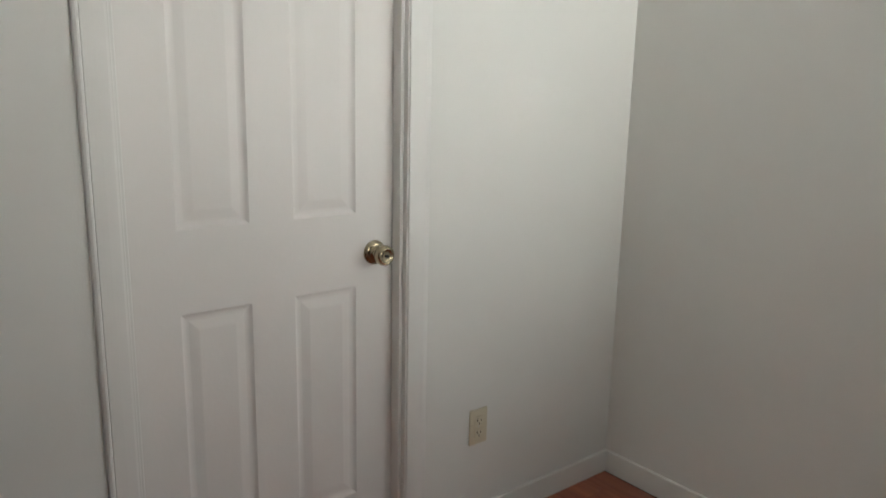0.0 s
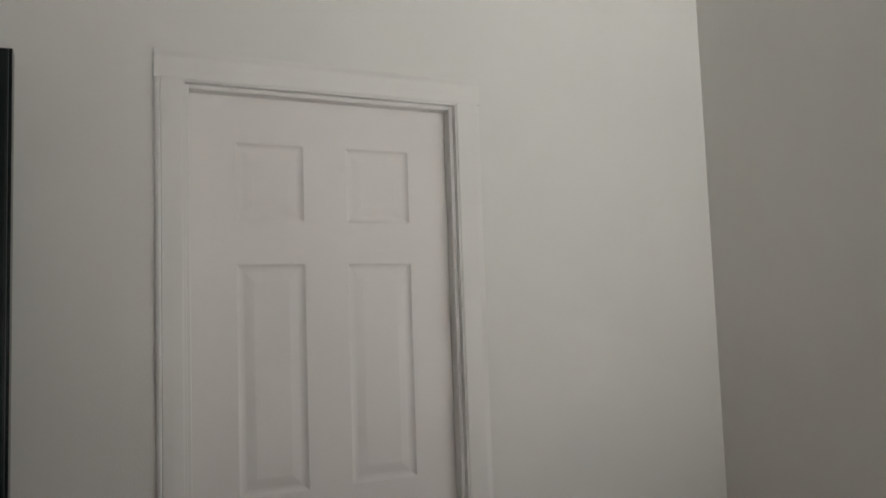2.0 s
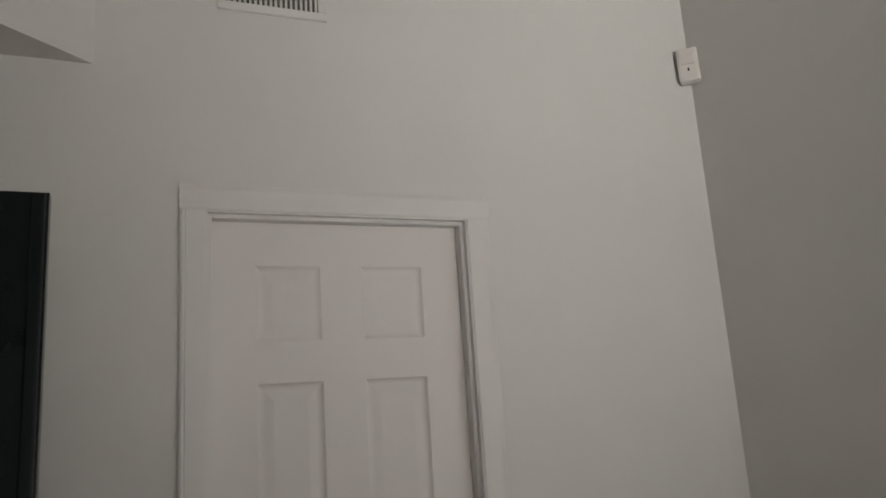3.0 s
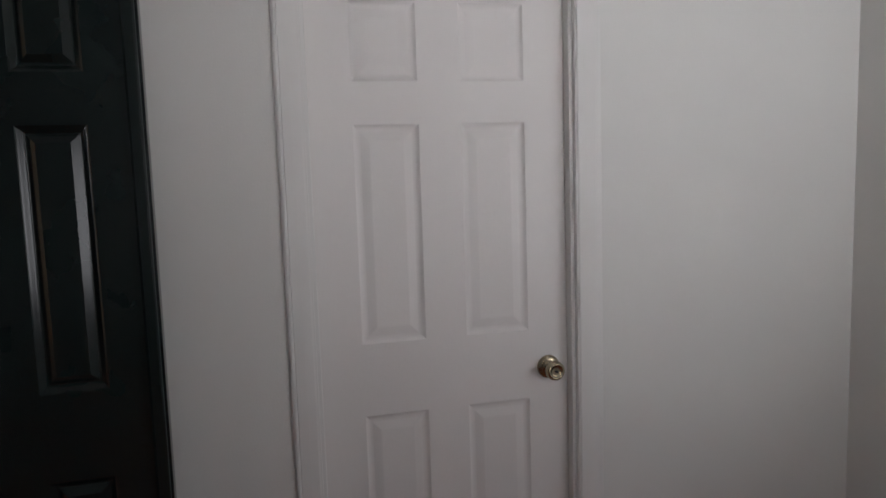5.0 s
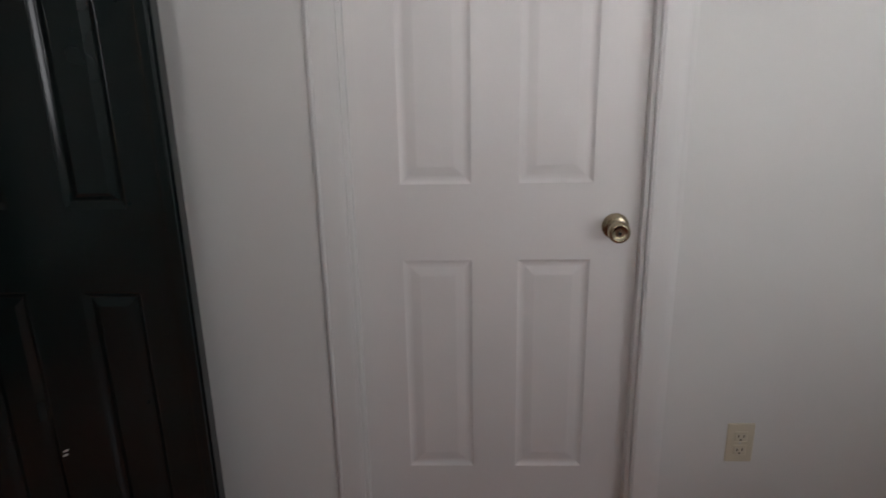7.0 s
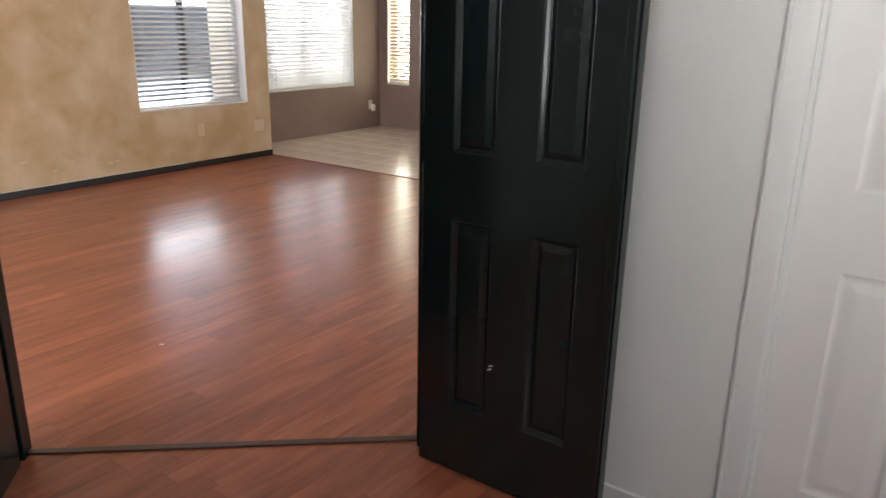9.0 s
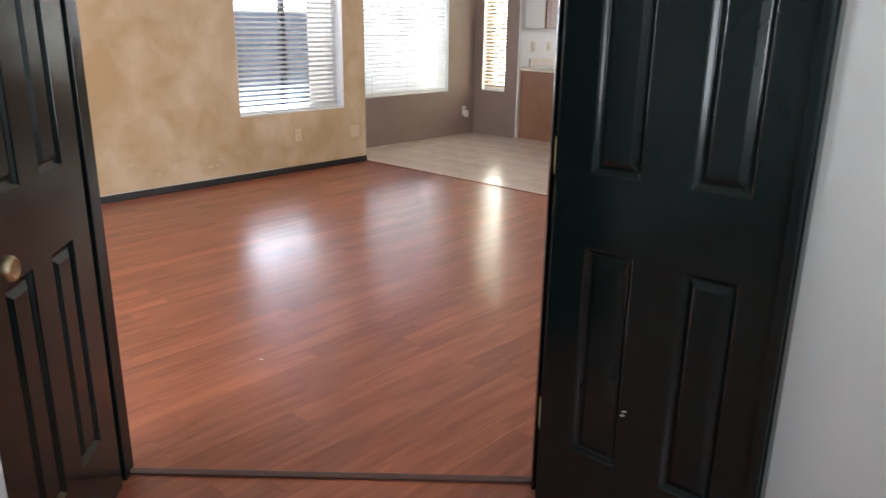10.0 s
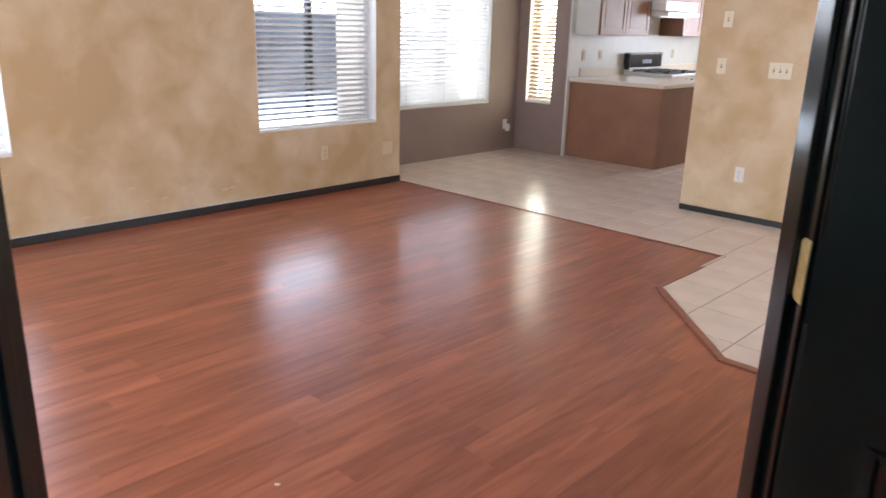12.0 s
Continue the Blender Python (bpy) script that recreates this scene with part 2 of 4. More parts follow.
def root(name, label, category, m=None, group="", kind=""):
    """A top-level thing that holds parts."""
    ob = new(name)
    ob.empty_display_size = 0.05
    if m is not None:
        ob.matrix_world = m
    return tagged(ob, label, category, group, kind)


def part(name, bm, mat, parent, label="", m=None):
    ob = new(name, bm if isinstance(bm, bpy.types.Mesh) else mesh_of(name, bm, mat))
    ob.parent = parent
    if m is not None:
        ob.matrix_basis = m
    if label:
        ob["label"] = label
    return ob


def structure(name, bm, mat, label, category):
    return thing(name, bm, mat, label, category, kind="structure")


def wall_rows(a0, a1, z0, z1, holes):
    """The rectangles (a, b, low, high) of a wall from a0 to a1, less its holes (a, b, low, high)."""
    rows, at = [], a0
    for a, b, low, high in sorted(holes):
        rows.append((at, a, z0, z1))
        if low > z0:
            rows.append((a, b, z0, low))
        if high < z1:
            rows.append((a, b, high, z1))
        at = b
    rows.append((at, a1, z0, z1))
    return [r for r in rows if r[1] - r[0] > 1e-4]


def wall_x(name, x0, x1, a0, a1, z1, mat, label, holes=()):
    """A wall that runs along y, between x0 and x1."""
    return structure(name, boxes(*[(x0, x1, a, b, low, high) for a, b, low, high in wall_rows(a0, a1, 0, z1, holes)]), mat, label, "wall")


def wall_y(name, y0, y1, a0, a1, z1, mat, label, holes=()):
    """A wall that runs along x, between y0 and y1."""
    return structure(name, boxes(*[(a, b, y0, y1, low, high) for a, b, low, high in wall_rows(a0, a1, 0, z1, holes)]), mat, label, "wall")


# ---------------------------------------------------------------- the plan
# Bedroom: white wall A at y = 0, wall B at x = RIGHT; the double doorway stands across the corner.
RIGHT, BACK, LEFT = 1.715, -6.0, -2.06
HIGH, LIVING_HIGH, SOFFIT = 3.05, 2.75, 2.41
TAN_X, NOOK_X, NOOK_Y0, NOOK_Y1 = -5.50, -6.05, 3.34, 5.70
POST_X, KITCHEN_Y = -5.35, 9.0
# diagonal doorway: local x runs from the right hinge to the left one, local y into the living room
DIAG = Matrix.Translation((-0.885, -0.115, 0)) @ Matrix(((-0.749, -0.662, 0, 0), (-0.662, 0.749, 0, 0), (0, 0, 1, 0), (0, 0, 0, 1)))
WIDE = 1.29
DOOR_L, DOOR_R, DOOR_TOP = 0.098, 0.808, 2.035

wall_y("wall_bedroom_north", 0.0, 0.115, -0.70, RIGHT + 0.12, HIGH, WHITE_WALL, "white painted bedroom wall with a closed panel door", holes=[(DOOR_L - 0.018, DOOR_R + 0.018, 0, DOOR_TOP + 0.018)])
wall_x("wall_bedroom_east", RIGHT, RIGHT + 0.12, BACK, 0.0, HIGH, WHITE_WALL, "white painted bedroom side wall", holes=[(-2.16, -1.08, 0.68, 1.92)])
wall_y("wall_bedroom_south", BACK - 0.12, BACK, LEFT - 0.12, RIGHT + 0.12, HIGH, WHITE_WALL, "white painted bedroom back wall", holes=[(-0.07, 1.57, 0.78, 2.12)])
wall_x("wall_bedroom_west", LEFT - 0.12, LEFT, BACK, -1.15, HIGH, WHITE_WALL, "white painted bedroom wall beside the double doors")
structure("wall_doorway", boxes((-0.20, -0.018, 0, 0.12, 0, HIGH), (WIDE + 0.018, WIDE + 0.34, 0, 0.12, 0, HIGH), (-0.018, WIDE + 0.018, 0, 0.12, 2.055, HIGH), m=DIAG), WHITE_WALL, "white wall across the corner with the double doorway", "wall")
structure("soffit", boxes((-0.75, WIDE + 1.0, -0.383, 0.0, SOFFIT, HIGH), m=DIAG), WHITE_WALL, "white lowered soffit over the double doorway", "soffit")
structure("ceiling_bedroom", boxes((LEFT - 0.12, RIGHT + 0.12, BACK - 0.12, 0.12, HIGH, HIGH + 0.12)), CEILING, "white textured bedroom ceiling", "ceiling")

wall_x("wall_living_west", TAN_X - 0.2, TAN_X, -3.6, NOOK_Y0, LIVING_HIGH, TAN_FAUX, "tan sponge-painted living room wall with windows", holes=[(-0.98, 0.16, 0.575, 2.03), (1.88, 3.06, 0.575, 2.03)])
wall_y("wall_nook_side", NOOK_Y0 - 0.12, NOOK_Y0, NOOK_X - 0.2, TAN_X - 0.2, LIVING_HIGH, STUCCO, "pale stucco side wall of the breakfast nook")
wall_x("wall_nook_west", NOOK_X - 0.2, NOOK_X, NOOK_Y0, NOOK_Y1 + 0.2, LIVING_HIGH, BROWN_WALL, "mauve-brown breakfast nook wall with a wide window", holes=[(3.80, 5.205, 0.575, 2.03)])
wall_y("wall_nook_north", NOOK_Y1, NOOK_Y1 + 0.2, NOOK_X, POST_X - 0.012, LIVING_HIGH, BROWN_WALL, "mauve-brown nook wall with a narrow window", holes=[(-5.915, -5.555, 0.575, 2.03)])
wall_x("wall_kitchen_west", POST_X - 0.2, POST_X, NOOK_Y1 + 0.2, KITCHEN_Y, LIVING_HIGH, SPLASH, "white kitchen wall behind the cooker")
wall_y("wall_kitchen_north", KITCHEN_Y, KITCHEN_Y + 0.15, POST_X - 0.2, -3.0, LIVING_HIGH, SPLASH, "white far kitchen wall", holes=[(-4.52, -3.48, 1.08, 2.02)])
wall_x("wall_kitchen_east", -3.235, -3.115, 4.48, KITCHEN_Y, LIVING_HIGH, TAN_FAUX, "tan kitchen side wall")
wall_y("wall_pillar", 4.36, 4.48, -3.235, 0.50, LIVING_HIGH, TAN_FAUX, "tan sponge-painted wall with light switches")
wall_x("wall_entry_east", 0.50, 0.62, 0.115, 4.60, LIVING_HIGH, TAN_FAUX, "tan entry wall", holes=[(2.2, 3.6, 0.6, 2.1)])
wall_y("wall_living_south", -3.72, -3.60, TAN_X - 0.2, LEFT - 0.12, LIVING_HIGH, TAN_FAUX, "tan living room end wall", holes=[(-4.2, -2.2, 0.55, 2.15)])
structure("ceiling_living", boxes((NOOK_X - 0.2, LEFT, -3.72, KITCHEN_Y + 0.15, LIVING_HIGH, LIVING_HIGH + 0.12), (LEFT, 0.62, 0.115, KITCHEN_Y + 0.15, LIVING_HIGH, LIVING_HIGH + 0.12), (LEFT, -0.70, -1.2, 0.115, LIVING_HIGH, LIVING_HIGH + 0.12)), CEILING, "white textured living room ceiling", "ceiling")

# unseen roof with shallow eaves, added over the whole house to block sun
structure("roof", boxes((-5.78, 2.7, -7.0, 3.2, 3.20, 3.32), (-6.42, 2.7, 3.2, 10.0, 3.20, 3.32)), STUCCO, "unseen flat roof with shallow eaves, added to block the sun", "roof")

# grounds
structure("ground", boxes((-60, 60, -60, 60, -0.40, -0.15)), GROUND, "pale concrete yard outside the windows", "ground")
structure("subfloor", boxes((NOOK_X - 0.2, 1.9, -6.15, KITCHEN_Y + 0.15, -0.149, -0.017)), UNDERLAY, "dark underlay beneath the floor boards", "floor")

# ---------------------------------------------------------------- panel doors
ROWS = ((0.237, 0.836), (1.031, 1.600), (1.708, 1.907))


def panel_bm(x0, x1, z0, z1, y, out, bold):
    """One moulded panel: a rounded cove down, a groove and a raised field with sloping shoulders. out: -1 or 1 along y."""
    bm = bmesh.new()
    if bold:
        steps = ((0.0, 0.0), (0.002, 0.0010), (0.006, 0.0044), (0.011, 0.0088), (0.014, 0.0110), (0.017, 0.0116), (0.020, 0.0110), (0.036, 0.0015))
    else:
        steps = ((0.0, 0.0), (0.002, 0.0015), (0.005, 0.0038), (0.009, 0.0055), (0.014, 0.0061), (0.019, 0.0060), (0.040, 0.0022), (0.043, 0.0019))
    for side in range(4):
        strip_ = []
        for inset, deep in steps:
            yy = y - out * deep
            c = ((x0 + inset, yy, z0 + inset), (x1 - inset, yy, z0 + inset), (x1 - inset, yy, z1 - inset), (x0 + inset, yy, z1 - inset))
            strip_.append((bm.verts.new(c[side]), bm.verts.new(c[(side + 1) % 4])))
        for n, (a, b) in enumerate(zip(strip_, strip_[1:])):
            bm.faces.new((a[0], a[1], b[1], b[0])).smooth = n < 5
    inset, yy = steps[-1][0], y - out * steps[-1][1]
    bm.faces.new([bm.verts.new(p) for p in ((x0 + inset, yy, z0 + inset), (x1 - inset, yy, z0 + inset), (x1 - inset, yy, z1 - inset), (x0 + inset, yy, z1 - inset))])
    for f in bm.faces:
        f.normal_update()
        if f.normal.y * out < 0:
            f.normal_flip()
    return bm


def leaf_bm(width, height, thick, cols):
    """Stiles and rails of a leaf from x = 0 to width, y = 0 to thick: both faces open where the panels sit, edges eased."""
    bm = bmesh.new()
    xs = [0.0, *[v for c in cols for v in c], width]
    zs = [0.008, *[v for r in ROWS for v in r], height]
    for y, flip in ((0.0, False), (thick, True)):
        grid = [[bm.verts.new((x, y, z)) for z in zs] for x in xs]
        for i in range(len(xs) - 1):
            for k in range(len(zs) - 1):
                if i % 2 and k % 2:
                    continue
                face = (grid[i][k], grid[i + 1][k], grid[i + 1][k + 1], grid[i][k + 1])
                bm.faces.new(face[::-1] if flip else face)
        if not flip:
            front = grid
    n, m = len(xs) - 1, len(zs) - 1
    ring = [(i, 0) for i in range(n)] + [(n, k) for k in range(m)] + [(i, m) for i in range(n, 0, -1)] + [(0, k) for k in range(m, 0, -1)]
    for (i, k), (j, h) in zip(ring, ring[1:] + ring[:1]):
        bm.faces.new((front[i][k], grid[i][k], grid[j][h], front[j][h]))
    edges = [e for e in bm.edges if len(e.link_faces) == 2 and e.calc_face_angle(0) > 1.0]
    bmesh.ops.bevel(bm, geom=edges, offset=0.0025, segments=2, affect="EDGES")
    return bm


def panelled(parent, width, height, thick, cols, mat):
    """The leaf and its six panels, on both faces, as parts."""
    body = part("leaf", leaf_bm(width, height, thick, cols), mat, parent)
    for c in cols:
        for r in ROWS:
            for y, out in ((0.0, -1), (thick, 1)):
                data = panel_bm(*c, *r, y, out, mat is BLACK_GLOSS)
                mesh = bpy.data.meshes.new("panel")
                data.to_mesh(mesh)
                data.free()
                mesh.materials.append(mat)
                part("panel", mesh, mat, body)
    return body


KNOB = [(0.0, 0), (0.033, 0.0), (0.033, 0.003), (0.030, 0.007), (0.022, 0.009), (0.013, 0.011), (0.0115, 0.026), (0.015, 0.031), (0.022, 0.036), (0.0265, 0.043), (0.0272, 0.050), (0.0262, 0.056), (0.0225, 0.061), (0.0175, 0.0625), (0.0168, 0.0605), (0.010, 0.0600), (0.0, 0.0600)]


def knob(parent, at, out, mat, label, lock=True):
    """A turned door knob on a rosette, along -y or y."""
    turn = Matrix.Rotation(radians(90 if out < 0 else -90), 4, "X")
    made = part("knob", lathe([r for r in KNOB if r[0] > 0], 32), mat, parent, label, m=Matrix.Translation(at) @ turn)
    if lock:
        part("lock_button", lathe([(0.004, 0.0), (0.004, 0.0045), (0.003, 0.006)], 14), DARK_SLOT, made, m=Matrix.Translation((0, 0, 0.0595)))
    return made


# the white door, its jamb, stop and casing
door = root("door_1", "closed white six-panel door with a brass knob", "door", kind="structure")
GAP = 0.003
slab = root("white_door_leaf", "closed white six-panel interior door", "door", m=Matrix.Translation((DOOR_L + GAP, 0.052, 0)))
W1 = DOOR_R - DOOR_L - 2 * GAP
panelled(slab, W1, 2.030, 0.035, ((0.120, 0.292), (0.405, 0.583)), DOOR_WHITE)
knob(slab, (W1 - 0.064, 0.0, 0.921), -1, SATIN, "antique brass privacy knob")
part("jamb", boxes((DOOR_L - 0.018, DOOR_L, -0.002, 0.117, 0, DOOR_TOP), bevel=0.0015), WHITE_TRIM, door)
part("jamb", boxes((DOOR_R, DOOR_R + 0.018, -0.002, 0.117, 0, DOOR_TOP), bevel=0.0015), WHITE_TRIM, door)
part("jamb", boxes((DOOR_L - 0.018, DOOR_R + 0.018, -0.002, 0.117, DOOR_TOP, DOOR_TOP + 0.018), bevel=0.0015), WHITE_TRIM, door)
part("door_stop", boxes((DOOR_R - 0.011, DOOR_R, 0.014, 0.050, 0, DOOR_TOP), bevel=0.002), WHITE_TRIM, door)
part("door_stop", boxes((DOOR_L, DOOR_L + 0.011, 0.014, 0.050, 0, DOOR_TOP), bevel=0.002), WHITE_TRIM, door)
part("door_stop", boxes((DOOR_L + 0.011, DOOR_R - 0.011, 0.014, 0.050, DOOR_TOP - 0.011, DOOR_TOP), bevel=0.002), WHITE_TRIM, door)
part("strike_plate", boxes((DOOR_R - 0.0012, DOOR_R + 0.001, 0.054, 0.084, 0.89, 0.95), bevel=0.0005), STEEL, door)


def casing_bm(length, mirror, caulked=False):
    """A casing board along z with a stepped profile: thin at the opening, thick with a rounded back, or caulked to the wall, outside."""
    outline = [(0.005, 0.0), (0.005, -0.005), (0.010, -0.0062), (0.030, -0.0075), (0.054, -0.0082), (0.0555, -0.0062), (0.058, -0.0092), (0.0615, -0.0100), (0.066, -0.0080), (0.069, -0.0045), (0.069, 0.0)]
    if caulked:
        outline = outline[:5] + [(0.060, -0.0070), (0.066, -0.0040), (0.072, -0.0014), (0.076, -0.0002), (0.076, 0.0)]
    bm = bmesh.new()
    ends = [[bm.verts.new((x * mirror, y, z)) for x, y in outline] for z in (0.0, length)]
    for k in range(len(outline)):
        a, b = k, (k + 1) % len(outline)
        bm.faces.new((ends[0][a], ends[0][b], ends[1][b], ends[1][a]))
    bm.faces.new(ends[0])
    bm.faces.new(ends[1][::-1])
    return bm


part("casing", casing_bm(DOOR_TOP + 0.0045, -1), WHITE_TRIM, door, m=Matrix.Translation((DOOR_L, -0.0005, 0)))
part("casing", casing_bm(DOOR_TOP + 0.0045, 1, True), WHITE_TRIM, door, m=Matrix.Translation((DOOR_R, -0.0005, 0)))
part("casing", casing_bm(DOOR_R - DOOR_L + 0.145, 1, True), WHITE_TRIM, door, m=Matrix.Translation((DOOR_L - 0.069, -0.0005, DOOR_TOP)) @ Matrix(((0, 0, 1, 0), (0, 1, 0, 0), (1, 0, 0, 0), (0, 0, 0, 1))))
structure("floor_closet", boxes((-0.6, 1.7, 0.13, 1.2, -0.012, -0.001)), UNDERLAY, "dark floor behind the closed door", "floor")


def baseboard(name, rows, mat, label, m=None):
    return structure(name, boxes(*rows, bevel=0.004, m=m), mat, label, "baseboard")


baseboard("baseboard_bedroom", [(-0.70, 0.028, -0.013, 0.0, 0.0, 0.082), (0.878, RIGHT, -0.013, 0.0, 0.0, 0.082), (RIGHT - 0.013, RIGHT, BACK, -0.014, 0.0, 0.082)], WHITE_TRIM, "low white painted bedroom baseboard")
baseboard("baseboard_living", [(TAN_X, TAN_X + 0.014, -3.6, NOOK_Y0, 0.0, 0.056)], DARK_BASE, "low black baseboard along the tan wall")
baseboard("baseboard_pillar", [(-3.235, 0.5, 4.346, 4.36, 0.0, 0.052)], DARK_BASE, "low black baseboard under the light switches")
baseboard("baseboard_doorway", [(WIDE + 0.02, WIDE + 0.34, -0.013, 0.0, 0.0, 0.082)], WHITE_TRIM, "short white baseboard beside the double doors", m=DIAG)

structure("trim_caulk", boxes((TAN_X, TAN_X + 0.006, -3.6, 2.3, 0.0565, 0.0625), bevel=0.001), CHIP, "pale paint line along the top of the black baseboard", "paint line")
scuffs = root("trim_scuffs", "pale scraped spots low on the tan wall", "scuffs", kind="structure")
rng = random.Random(3)
for _ in range(16):
    y, z = rng.uniform(0.5, 1.75), 0.09 + abs(rng.gauss(0, 0.10))
    w, e = rng.uniform(0.008, 0.045), rng.uniform(0.004, 0.014)
    bm = bmesh.new()
    ring = [bm.verts.new((TAN_X + 0.0012, y + w * math.cos(a) * rng.uniform(0.6, 1.1), z + e * math.sin(a) * rng.uniform(0.5, 1.2))) for a in [k * math.pi / 5 for k in range(10)]]
    back = [bm.verts.new((TAN_X - 0.001, v.co.y, v.co.z)) for v in ring]
    bm.faces.new(ring)
    for n in range(10):
        bm.faces.new((ring[n], back[n], back[(n + 1) % 10], ring[(n + 1) % 10]))
    part("scrape", bm, TAN_PALE, scuffs)

# the double doorway and its black leaves
frame_2 = root("door_2", "black painted frame of the open double doors", "door frame", kind="structure", m=DIAG)
part("jamb", boxes((-0.018, 0.0, 0.008, 0.123, 0, 2.037), bevel=0.002), BLACK_GLOSS, frame_2)
part("jamb", boxes((WIDE, WIDE + 0.018, -0.003, 0.123, 0, 2.037), bevel=0.002), BLACK_GLOSS, frame_2)
part("jamb", boxes((-0.018, WIDE + 0.018, -0.003, 0.123, 2.037, 2.055), bevel=0.002), BLACK_GLOSS, frame_2)
part("door_stop", boxes((0.0, 0.011, 0.042, 0.075, 0, 2.026), bevel=0.002), BLACK_GLOSS, frame_2)
part("door_stop", boxes((WIDE - 0.011, WIDE, 0.042, 0.075, 0, 2.026), bevel=0.002), BLACK_GLOSS, frame_2)
part("casing", boxes((-0.072, -0.005, 0.12, 0.134, 0, 2.043), bevel=0.004), BLACK_GLOSS, frame_2)
part("casing", boxes((WIDE + 0.005, WIDE + 0.072, 0.12, 0.134, 0, 2.043), bevel=0.004), BLACK_GLOSS, frame_2)


def hinge_plate_bm(y0, y1, z0, z1, x, thick, r):
    """A hinge plate in the plane x, its far corners rounded."""
    turns = [k * math.pi / 12 for k in range(7)]
    outline = [(y0, z0)] + [(y1 - r + r * math.sin(a), z0 + r - r * math.cos(a)) for a in turns] + [(y1 - r + r * math.cos(a), z1 - r + r * math.sin(a)) for a in turns] + [(y0, z1)]
    bm = bmesh.new()
    near, far = [[bm.verts.new((x + d, y, z)) for y, z in outline] for d in (thick, -thick)]
    bm.faces.new(near)
    bm.faces.new(far[::-1])
    for k in range(len(outline)):
        n = (k + 1) % len(outline)
        bm.faces.new((near[k], far[k], far[n], near[n]))
    return bm


for z in (0.28, 1.055, 1.80):
    part("hinge", hinge_plate_bm(0.008, 0.040, z - 0.05, z + 0.05, 0.0006, 0.0011, 0.014), HINGE, frame_2, "worn brass hinge plate")

LEAF = 0.612
COLS = ((0.115, 0.255), (0.360, 0.500))


def black_leaf(m, label, knobs, bare, wide=LEAF + 0.015, cols=COLS):
    """A black leaf hung at x = 0, its near face at y = 0."""
    ob = root("black_double_door_leaf", label, "door", m=m, group="double door leaves")
    body = panelled(ob, wide, 2.030, 0.035, cols, BLACK_GLOSS)
    for z in (0.28, 1.055, 1.80):
        part("hinge_knuckle", lathe([(0.006, -0.05), (0.0065, -0.047), (0.0065, 0.047), (0.006, 0.05)], 14, m=Matrix.Translation((-0.004, 0.040, z))), BLACK_GLOSS, ob)
    if knobs:
        knob(ob, (LEAF - 0.045, 0.0, 0.905), -1, BRASS, "polished brass knob", lock=False)
        knob(ob, (LEAF - 0.045, 0.035, 0.905), 1, BRASS, "polished brass knob", lock=False)
    if bare:
        part("bare_edge", boxes((LEAF + 0.0155, LEAF + 0.0175, 0.001, 0.034, 0.01, 2.028)), WHITE_TRIM, ob, "unpainted white door edge")
        part("latch_plate", boxes((LEAF + 0.0172, LEAF + 0.0190, 0.005, 0.030, 0.876, 0.934), bevel=0.0006), STEEL, ob, "steel latch plate")
    return ob, body


# the leaf that stands open along the white wall
right_leaf, right_body = black_leaf(Matrix.Translation((-0.874, -0.139, 0)), "glossy black six-panel door leaf folded open against the white wall", False, False, 0.629, ((0.108, 0.248), (0.374, 0.514)))
part("astragal", boxes((LEAF - 0.018, LEAF + 0.012, -0.012, -0.0004, 0.012, 2.028), bevel=0.0055), BLACK_GLOSS, right_leaf)
for dx, dz in ((0, 0), (0.004, 0.013)):
    chip = Matrix.Translation((0.258 + dx, 0, 0.402 + dz)) @ Matrix.Rotation(radians(-24), 4, "Y")
    part("paint_chip", boxes((-0.007, 0.007, -0.0012, 0.0004, -0.002, 0.002), bevel=0.0005, m=chip), CHIP, right_leaf, "chipped pale spot")
# rounded bead added along the hinge corner to catch a highlight, broken at the hinges
for low, high in ((0.012, 0.215), (0.345, 0.99), (1.12, 1.735), (1.865, 2.026)):
    part("edge_bead", lathe([(0.0040, low), (0.0050, low + 0.004), (0.0050, high - 0.004), (0.0040, high)], 20, m=Matrix.Translation((0.0038, 0.0038, 0))), BLACK_GLOSS, right_leaf)
# the leaf with the knobs, about square to the doorway
turn = Matrix.Translation((-1.845, -0.955, 0)) @ Matrix.Rotation(radians(-42), 4, "Z") @ Matrix.Diagonal((1, -1, 1, 1))
left_leaf, left_body = black_leaf(turn, "black six-panel door leaf with a brass knob, standing open", True, True)

# ---------------------------------------------------------------- wall plates and small fixtures


